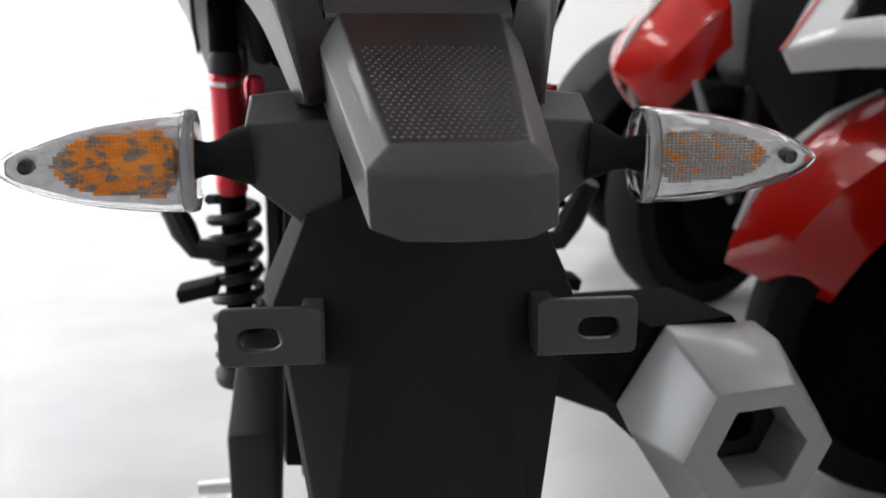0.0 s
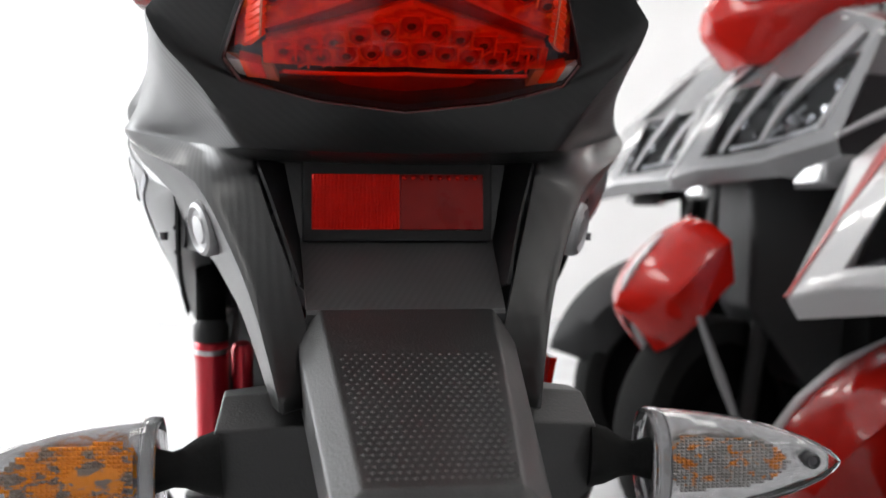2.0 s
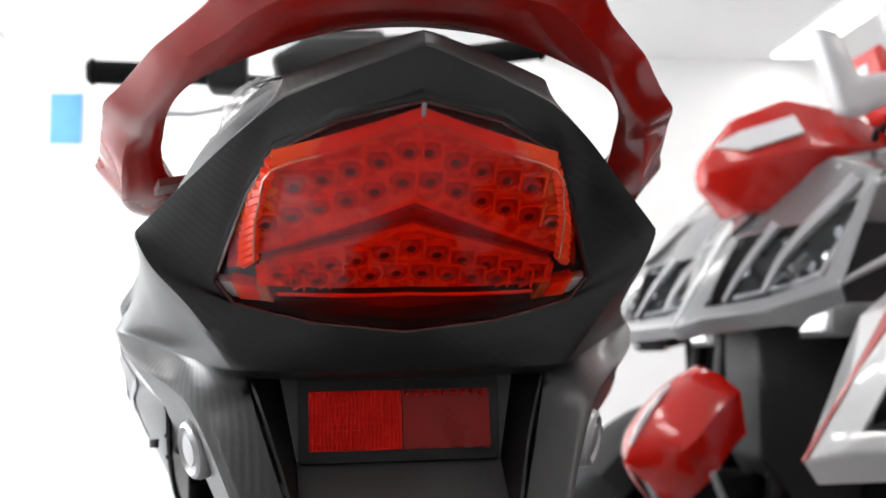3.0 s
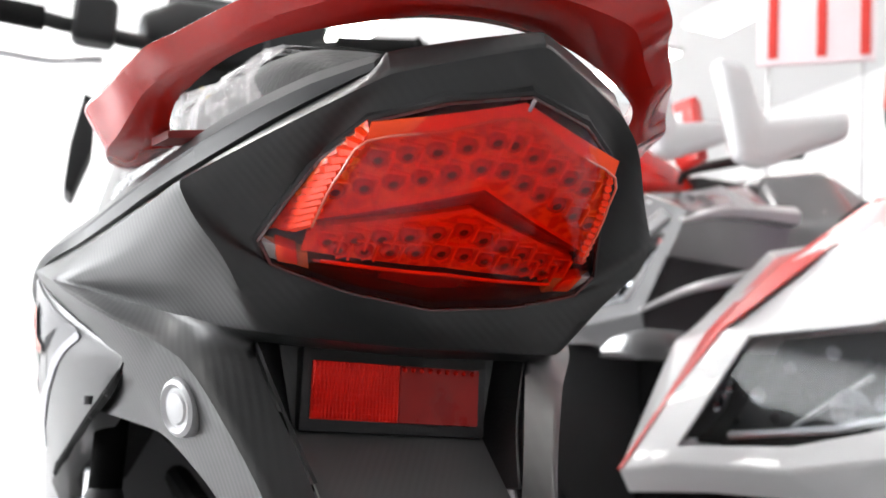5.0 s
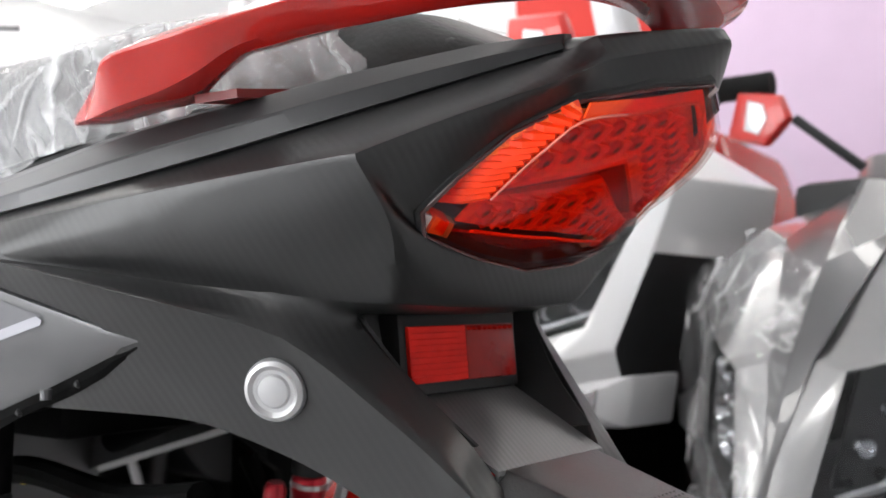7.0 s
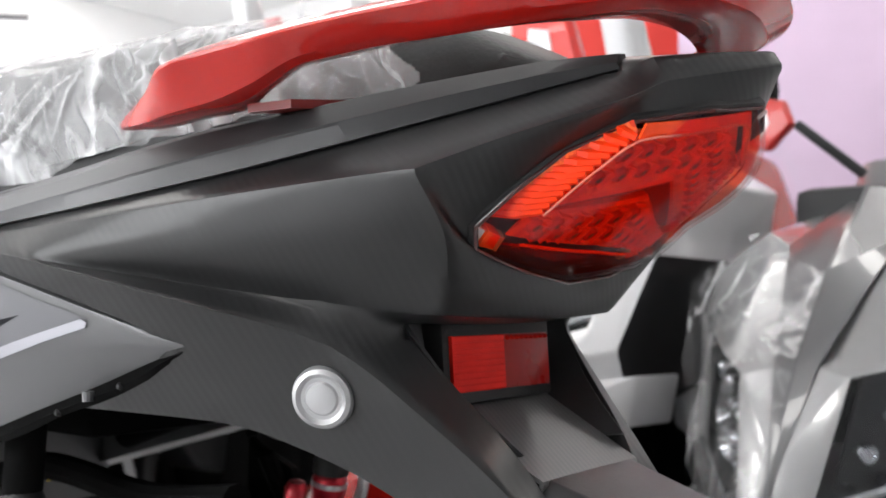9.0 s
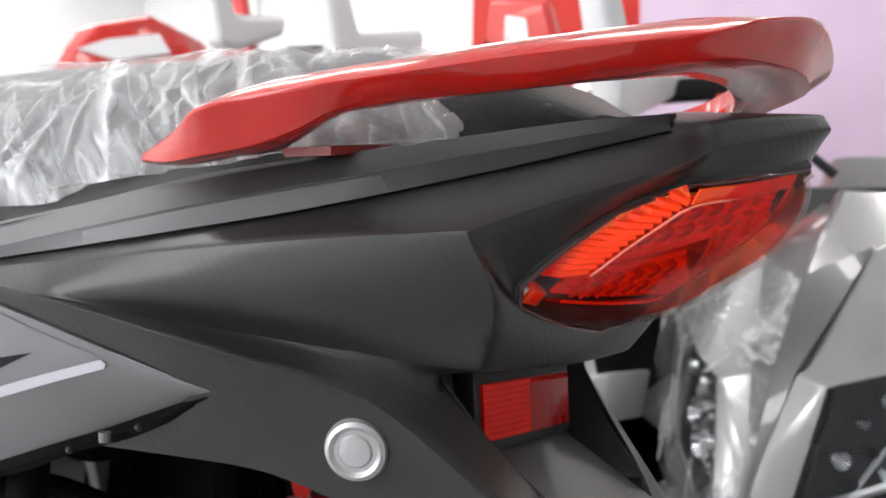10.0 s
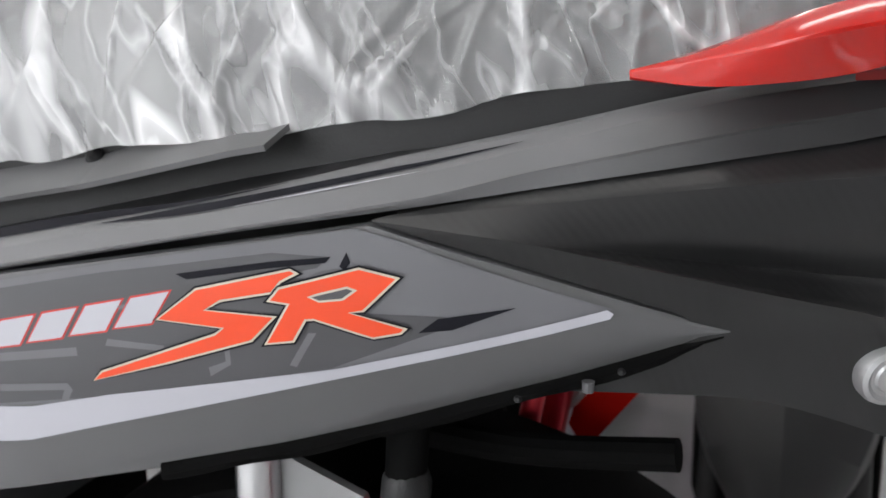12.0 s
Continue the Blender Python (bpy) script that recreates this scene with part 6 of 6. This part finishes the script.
def neighbour(at, rz, label, body, fender_mat, stripe, dz=0.0, sx=1.0, wrapped=False, tank=None, fender=(20, 90, 0.075, 0.12), wr=0.215, mirrors=(), guards=(), blades=False, bars=True):
    """A parked motorcycle; local +y is its front, the front wheel stands at y = 0."""
    b = thing("motorcycle", label, "motorcycle", "row of parked motorcycles", at=at, rz=rz)
    tank = tank or fender_mat
    pts = {k: (p[0] * sx, p[1], p[2] + dz) for k, p in NOSE.items()}
    nose = part("nose_fairing", sheet(pts, NOSE_FACES, 0.004, 0.007, both=True), body, b, smooth=50)
    gap = {k: (p[0] * 0.97, p[1] - 0.012, p[2]) for k, p in pts.items() if k in ("mid_f", "mid_b", "low_back", "jaw_c", "low_c")}
    for s in (-1, 1):
        # where black, this panel stands in for the shade inside the open gap
        part("gap_panel", sheet(gap, GAP_FACES, 0.004, 0, mirror=s < 0), body if wrapped and not blades else DEEP, nose, "panel filling the gap behind the headlight")
        eye = {k: (s * p[0], p[1] - 0.006, p[2]) for k, p in pts.items() if k.startswith("eye")}
        bowl = {k: (p[0] * 0.97, p[1] - 0.05, p[2]) for k, p in eye.items()}
        lamp = part("headlight", sheet(bowl, EYE_FACES, 0.004, 0), DEEP, nose, "dark headlight bowl")
        cover = part("headlight_glass", sheet(eye, EYE_FACES, 0.002, 0.004), THINCLEAR, lamp, "clear headlight glass")
        cover.visible_shadow = False
        for u, v, z, r in ((0.125, 0.085, 0.70, 0.011), (0.155, 0.06, 0.735, 0.008), (0.205, 0.012, 0.690, 0.026), (0.265, -0.035, 0.715, 0.018), (0.19, 0.025, 0.755, 0.010), (0.28, -0.05, 0.765, 0.012), (0.14, 0.07, 0.675, 0.007), (0.165, 0.045, 0.705, 0.006), (0.235, -0.01, 0.70, 0.012), (0.225, 0.0, 0.745, 0.007), (0.10, 0.10, 0.668, 0.005)):
            c = Vector((s * u * sx, v - 0.022, z + dz))
            part("bulb_bowl", lathe([(0, r * 0.5), (0.7, r), (1, r * 0.94), (0.6, r * 0.6), (0.3, r * 0.2)], c - Vector((s * 0.012, 0.014, 0)), c + Vector((s * 0.008, 0.012, 0)), 14), CHROME, lamp, "bright headlight bowl")
        for (u0, v0, z0), (u1, v1, z1), r in (((0.09, 0.10, 0.650), (0.20, 0.02, 0.668), 0.005), ((0.20, 0.02, 0.668), (0.29, -0.05, 0.70), 0.005), ((0.15, 0.05, 0.665), (0.22, -0.01, 0.73), 0.003)):
            part("lamp_fin", tube([Vector((s * u0 * sx, v0 - 0.01, z0 + dz)), Vector((s * u1 * sx, v1 - 0.01, z1 + dz))], r, 6), SILVER, lamp)
        if blades:
            for (x0, y0, z0), (x1, y1, z1), (x2, y2, z2), wd in (((0.19, 0.065, 0.655), (0.235, 0.02, 0.74), (0.33, -0.09, 0.865), 0.016), ((0.12, 0.125, 0.64), (0.15, 0.085, 0.71), (0.20, 0.03, 0.79), 0.011), ((0.29, -0.01, 0.675), (0.315, -0.05, 0.74), (0.36, -0.11, 0.84), 0.012), ((0.38, -0.10, 0.85), (0.37, -0.22, 0.885), (0.34, -0.42, 0.90), 0.02), ((0.34, -0.03, 0.66), (0.36, -0.16, 0.72), (0.33, -0.40, 0.78), 0.014)):
                way = smooth_path([(s * x0 * sx, y0, z0 + dz), (s * x1 * sx, y1, z1 + dz), (s * x2 * sx, y2, z2 + dz)], 5)
                part("blade", tube(way, [wd * (0.35 + 0.9 * k / len(way)) for k in range(len(way))], 6), SILVER, nose, "silver blade across the headlight", smooth=20)
        if blades:
            for i in range(4):
                part("vent_slat", box((0.07 * sx, 0.012, 0.006), (s * 0.27 * sx, -0.10 - 0.03 * i, 0.865 + 0.022 * i + dz), 0.002, (20, s * 14, s * 25)), SILVER, nose, "silver vent slat")
            part("cowl_insert", sheet({"a": (s * 0.24 * sx, -0.088, 0.905 + dz), "b": (s * 0.33 * sx, -0.15, 0.885 + dz), "c": (s * 0.30 * sx, -0.34, 0.925 + dz), "d": (s * 0.21 * sx, -0.30, 0.972 + dz)}, [("a", "b", "c", "d")], 0.004, 0), SILVER, nose, "silver cowl insert")
        # stripe along the ridge, a thin line that widens upwards round a pale inset
        way = [(0.0, "tip", 0.008), (0.0, "ridge_a", 0.009), (0.0, "ridge_b", 0.024), (0.0, "ridge_c", 0.085), (0.0, "ridge_d", 0.15)]
        band = {}
        for i, (_, k, wide) in enumerate(way):
            p = Vector(pts[k])
            q = Vector(pts[{"tip": "eye_a", "ridge_a": "eye_a", "ridge_b": "eye_f", "ridge_c": "top", "ridge_d": "back_top"}[k]])
            d = (q - p).normalized() * wide
            up = Vector((0, 0.0028, 0.0016))
            band["a%d" % i] = (p.x * s, *(p + up)[1:])
            band["b%d" % i] = ((p.x + d.x) * s, *(p + d + up)[1:])
        part("stripe", sheet(band, [("a%d" % i, "b%d" % i, "b%d" % (i + 1), "a%d" % (i + 1)) for i in range(4)], 0.002, 0), stripe, nose, "coloured stripe")
        part("side_cowl", bevel_all(rings([[(s * x, y, z + dz) for x, z in ((0.10, z0), (w, z0 + 0.04), (w * 1.05, (z0 + z1) / 2), (w * 0.8, z1), (0.08, z1 - 0.02))] for y, w, z0, z1 in ((-0.36, 0.24, 0.50, 0.84), (-0.5, 0.24, 0.42, 0.84), (-0.75, 0.2, 0.38, 0.78), (-0.95, 0.15, 0.44, 0.70))]), 0.012, 25), body, b, "faceted side cowl", smooth=50)
        part("fork_leg", tube([(s * 0.085, 0.0, wr), (s * 0.085, -0.16, 0.72 + dz)], [0.020, 0.018], 12), DEEP, b, "dark fork leg")
        pod = part("indicator", bevel_all(rings([[(s * sx * (x + g * 0.01), y - abs(x - 0.24) * 0.5 - g * 0.004, z + dz) for x, z in ((0.25 + g * 0.02, 0.560 + g * 0.012), (0.36 - g * 0.02, 0.560 + g * 0.01), (0.37 - g * 0.03, 0.625 - g * 0.012), (0.30, 0.612 - g * 0.01))] for y, g in ((-0.06, 0), (0.03, 0.0), (0.045, 1.0))]), 0.006, 30), body, b, "indicator pod under the jaw")
        part("lens", bevel_all(rings([[(s * sx * x, y - abs(x - 0.24) * 0.5, z + dz) for x, z in ((0.275, 0.573), (0.335, 0.571), (0.340, 0.608), (0.305, 0.600))] for y in (0.040, 0.050)]), 0.003, 30), MIRROR, pod, "small clear indicator lens")
        for gy, gz in [g[1:] for g in guards if g[0] == s]:
            part("hand_guard", bevel_all(rings([[(s * (0.235 + t), y + gy, z + dz + gz) for y, z in ((-0.11, 1.145), (-0.165, 1.135), (-0.20, 1.045), (-0.35, 1.075), (-0.35, 1.03), (-0.20, 0.965), (-0.155, 0.975))] for t in (0.0, 0.05)]), 0.018, 30, 3), WHITE, b, "white angular hand guard", smooth=50)
        if bars:
            part("grip", tube([(s * 0.25, -0.30, 1.02 + dz), (s * 0.38, -0.34, 1.02 + dz)], 0.018, 12), RUBBER, b, "black grip")
        if wrapped and (s > 0 or blades):
            part("wrapping", subdivided(pts, NOSE_FACES[:3] + NOSE_FACES[6:11] + EYE_FACES, s, 11, 0.014, 0.010), STREAK, nose, "crinkled clear plastic film", smooth=180)
    for poly, y in mirrors:
        mid = Vector((sum(p[0] for p in poly) / len(poly), 0, sum(p[1] for p in poly) / len(poly)))
        mirror = part("mirror", bevel_all(rings([[(mid.x + (x - mid.x) * g, y + d, mid.z + (z - mid.z) * g) for x, z in poly] for d, g in ((-0.02, 0.85), (0.0, 1.0), (0.012, 0.9))]), 0.004, 30), DECALRED, b, "angular red mirror")
        part("inset", bevel_all(rings([[(mid.x + (x - mid.x) * 0.35 + 0.004, y + d, mid.z + (z - mid.z) * 0.6) for x, z in poly] for d in (0.010, 0.0145)]), 0.002, 30), SILVER, mirror, "grey inset")
        low = min(poly, key=lambda p: abs(p[0]) + p[1])
        part("mirror_stalk", tube(smooth_path([(low[0], y - 0.004, low[1]), (low[0] * 0.8, y - 0.01, low[1] - 0.025), (low[0] * 0.4, y - 0.03, low[1] - 0.05 + 0.2 * dz)], 4), 0.007, 8), DEEP, b, "black mirror stalk")
    part("dash", bevel_all(box((0.26, 0.20, 0.10), (0, -0.36, 0.95 + dz)), 0.02, 20), DEEP, b)
    if bars:
        part("handlebar", tube([(-0.36, -0.33, 1.02 + dz), (-0.12, -0.28, 1.02 + dz), (0.12, -0.28, 1.02 + dz), (0.36, -0.33, 1.02 + dz)], 0.012, 10), DEEP, b)
    w = part("front_wheel", lathe([(0, 0.03), (0.2, wr * 0.75), (0.8, wr * 0.75), (1, 0.03)], (-0.05, 0, wr), (0.05, 0, wr), 24), SHADEBLACK, b, "front wheel with black tyre")
    part("tyre", tyre(0, 0, wr, wr, 0.11), RUBBER, w)
    part("rim", tyre(0, 0, wr, wr * 0.82, 0.075), SHADEBLACK, w)
    part("brake_disc", lathe([(0, wr * 0.5), (1, wr * 0.5)], (-0.072, 0, wr), (-0.068, 0, wr), 28), SHADEBLACK, w)
    loops = []
    a0, span, gap0, gap1 = fender
    for k in range(15):
        f = k / 14
        a = radians(a0 + span * f)
        r = wr + gap0 + (gap1 - gap0) * f
        wd = 0.018 + 0.085 * math.sin(math.pi * 0.5 * min(1.0, f * 1.8)) ** 0.7
        c, n = math.cos(a), math.sin(a)
        loops.append([(u * wd, (r + d) * c, wr + (r + d) * n) for u, d in ((-1.0, -0.12), (-1.0, -0.035), (-0.55, 0.0), (0, 0.020), (0.55, 0.0), (1.0, -0.035), (1.0, -0.12), (0.92, -0.12), (0.85, -0.045), (0, 0.004), (-0.85, -0.045), (-0.92, -0.12))])
    part("front_fender", bevel_all(rings(loops), 0.006, 40), fender_mat, b, "glossy front fender", smooth=50)
    spine = [(0, (wr + gap0 + (gap1 - gap0) * f + 0.021) * math.cos(radians(a0 + span * f)), wr + (wr + gap0 + (gap1 - gap0) * f + 0.021) * math.sin(radians(a0 + span * f))) for f in (0.12, 0.25, 0.4, 0.55, 0.7)]
    if fender_mat is RED:
        part("fender_trim", tube(spine, [0.003, 0.008, 0.008, 0.008, 0.003], 6), WHITE, b, "bright strip along the fender")
    if blades:
        part("fender_stay", tube([(-0.105, 0.02, wr), (-0.112, 0.10, wr + 0.14), (-0.11, 0.16, wr + 0.26)], [0.006, 0.010, 0.006], 8), CASTSILVER, b, "bright metal stay beside the wheel")
    part("fuel_tank", bevel_all(rings([[(x * g, y, z + 0.6 * dz) for x, z in ((-0.12, 0.68), (-0.19, 0.80), (-0.13, t), (0.13, t), (0.19, 0.80), (0.12, 0.68))] for y, g, t in ((-0.42, 0.7, 0.94), (-0.55, 1.0, 1.02), (-0.75, 1.0, 0.98), (-0.92, 0.6, 0.82))]), 0.02, 20, 3), tank, b, "glossy fuel tank", smooth=60)
    part("seat", bevel_all(rings([[(x * g, y, z) for x, z in ((-0.14, 0.72), (-0.13, t), (0.13, t), (0.14, 0.72))] for y, g, t in ((-0.88, 0.8, 0.82), (-1.1, 1.0, 0.82), (-1.3, 0.9, 0.88), (-1.55, 0.5, 0.92))]), 0.015, 20), FOAM, b, "black seat", smooth=60)
    part("tail", bevel_all(rings([[(x * g, y, z) for x, z in ((-0.13, 0.66), (-0.15, 0.74), (0.15, 0.74), (0.13, 0.66))] for y, g in ((-0.95, 1.0), (-1.3, 0.9), (-1.65, 0.35))]), 0.01, 20), body, b)
    part("engine", bevel_all(box((0.36 if sx > 0.6 else 0.25, 0.66, 0.46), (0, -0.62, 0.40)), 0.04, 20, 3), SHADEBLACK, b, "dark engine")
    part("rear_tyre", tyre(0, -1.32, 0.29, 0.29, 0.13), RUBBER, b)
    part("radiator", bevel_all(box((0.44 if sx > 0.6 else 0.25, 0.14, 0.60 + dz), (0, -0.20, 0.45 + dz * 0.5)), 0.02, 20), SHADEBLACK, b, "black radiator and frame behind the wheel")
    return b


ROWX = 0.79
MIRROR_A = ([(0.215, 1.015), (0.150, 1.0), (0.138, 0.965), (0.175, 0.928), (0.235, 0.945)], -0.30)
MIRROR_B = ([(-0.03, 1.17), (-0.15, 1.15), (-0.20, 1.0), (-0.12, 1.02), (-0.02, 1.11)], -0.16)
MIRROR_C = ([(-0.10, 1.36), (-0.20, 1.36), (-0.24, 1.20), (-0.16, 1.19), (-0.09, 1.28)], -0.20)
neighbour((0.67, 0.20, 0), 88, "silver motorcycle with its nose under clear crinkled film", GUNMETAL, DEEP, DARKGREY, -0.13, 0.48, wrapped=True, tank=DARKGREY, mirrors=[MIRROR_A], bars=False)
neighbour((0.73, 0.80, 0), 78, "white motorcycle with red stripe and clear headlight", WHITE, RED, DECALRED, 0.0, 1.0, mirrors=[MIRROR_B], guards=[(-1, 0.0, 0.0), (1, 0.09, 0.11)], fender=(22, 80, 0.035, 0.13))
grey_bike = neighbour((ROWX + 0.10, 1.72, 0), 92, "dark grey and silver motorcycle with a red front fender", GRAPHITE, RED, SILVER, 0.20, 0.8, tank=RED, fender=(45, 37, 0.13, 0.20), wr=0.25, mirrors=[MIRROR_C], blades=True, guards=[(-1, 0.10, 0.02)])
for piece in grey_bike.children:
    if piece.name.split(".")[0] in ("front_wheel", "front_fender", "fender_trim", "fender_stay", "fork_leg"):
        piece.location.y += 0.10
        piece.rotation_euler.z = radians(25)
cockpit = part("upper_fairing", bevel_all(rings([[(-w * 0.6, y, z0), (-w, y, (z0 + z1) / 2), (-w * 0.45, y, z1), (w * 0.45, y, z1), (w, y, (z0 + z1) / 2), (w * 0.6, y, z0)] for y, w, z0, z1 in ((0.12, 0.03, 1.09, 1.15), (0.05, 0.09, 1.03, 1.24), (-0.06, 0.14, 1.03, 1.28), (-0.20, 0.16, 1.06, 1.25), (-0.36, 0.13, 1.08, 1.18))]), 0.012, 25, 3), RED, grey_bike, "faceted red fairing above the headlight", smooth=40)
for s in (-1, 1):
    part("fairing_blade", sheet({"a": (s * 0.030, 0.098, 1.180), "b": (s * 0.062, 0.050, 1.205), "c": (s * 0.092, -0.060, 1.235), "d": (s * 0.128, -0.060, 1.190), "e": (s * 0.090, 0.048, 1.160)}, [("a", "b", "c", "d", "e")], 0.006, 0.002), WHITE, cockpit, "white blade on the red fairing")
part("tank_cover", bevel_all(rings([[(-w, y, z0), (-w * 1.1, y, z0 * 0.4 + z1 * 0.6), (-w * 0.6, y, z1), (w * 0.6, y, z1), (w * 1.1, y, z0 * 0.4 + z1 * 0.6), (w, y, z0)] for y, w, z0, z1 in ((-0.34, 0.11, 0.98, 1.14), (-0.46, 0.18, 0.92, 1.23), (-0.66, 0.19, 0.90, 1.27), (-0.86, 0.16, 0.88, 1.20), (-1.02, 0.12, 0.84, 1.02))]), 0.03, 20, 4), GRAPHITE, grey_bike, "glossy graphite cover on the fuel tank", smooth=60)
# added dark mass that hides the bright floor between the forks
part("fork_filler", bevel_all(rings([[(x * w, y, z) for x, z in ((-0.8, z0), (-1, (z0 + z1) / 2), (-0.8, z1), (0.8, z1), (1, (z0 + z1) / 2), (0.8, z0))] for y, w, z0, z1 in ((0.05, 0.09, 0.52, 0.80), (-0.06, 0.13, 0.36, 0.86), (-0.22, 0.15, 0.30, 0.86))]), 0.015, 25, 3), DEEP, grey_bike, "black filler added between the fork legs")
neighbour((ROWX + 0.10, 2.30, 0), 92, "silver motorcycle parked close beside the graphite one", GUNMETAL, DEEP, SILVER, 0.20, 0.8, tank=DARKGREY, wr=0.25, blades=True, bars=False)
neighbour((ROWX + 1.0, 2.85, 0), 96, "red and white motorcycle with a red fender", RED, RED, DECALWHITE, 0.38, 0.8)
neighbour((2.5, 3.65, 0), 96, "red motorcycle parked at the far end", RED, RED, DECALWHITE, 0.1, 0.8)
neighbour((3.0, 0.35, 0), 100, "red and white motorcycle in the second row", RED, RED, DECALWHITE, 0.15, 0.8)
neighbour((3.1, 1.25, 0), 100, "white motorcycle in the second row", WHITE, RED, DECALRED, 0.1, 0.8)
neighbour((3.0, 2.1, 0), 95, "red motorcycle in the second row", RED, WHITE, DECALWHITE, 0.15, 0.8)


# boards and boxes round the row
def board(name, label, category, size, at, rz, m, edge):
    t = thing(name, label, category, at=(at[0], at[1], 0), rz=rz)
    part("panel", box(size, (0, 0, at[2]), 0.004), m, t)
    for s in (-1, 1):
        part("foot", box((0.03, 0.3, 0.02), (s * size[0] * 0.4, 0, 0.010), 0.004), edge, t)
        part("post", box((0.012, 0.012, at[2]), (s * size[0] * 0.4, 0.012 + size[1] / 2, at[2] / 2 + 0.01), 0.002), edge, t)
    return t


board("display_board", "tall lilac display board on steel posts", "display board", (1.1, 0.02, 1.5), (2.75, 0.72, 1.0), -68, PINK, STEEL)
board("display_board", "tall red display board on steel posts", "display board", (0.85, 0.02, 0.8), (2.62, 1.42, 1.87), -58, BANNER, STEEL)
striped = board("display_board", "pale pink display board with red stripes", "display board", (0.36, 0.02, 0.5), (2.0, 2.2, 2.03), -42, PALEPINK, STEEL)
for x in (-0.13, 0.02, 0.15):
    part("red_stripe", box((0.03, 0.004, 0.46), (x, -0.0125, 2.03), 0.001), BANNER, striped, "red printed stripe")
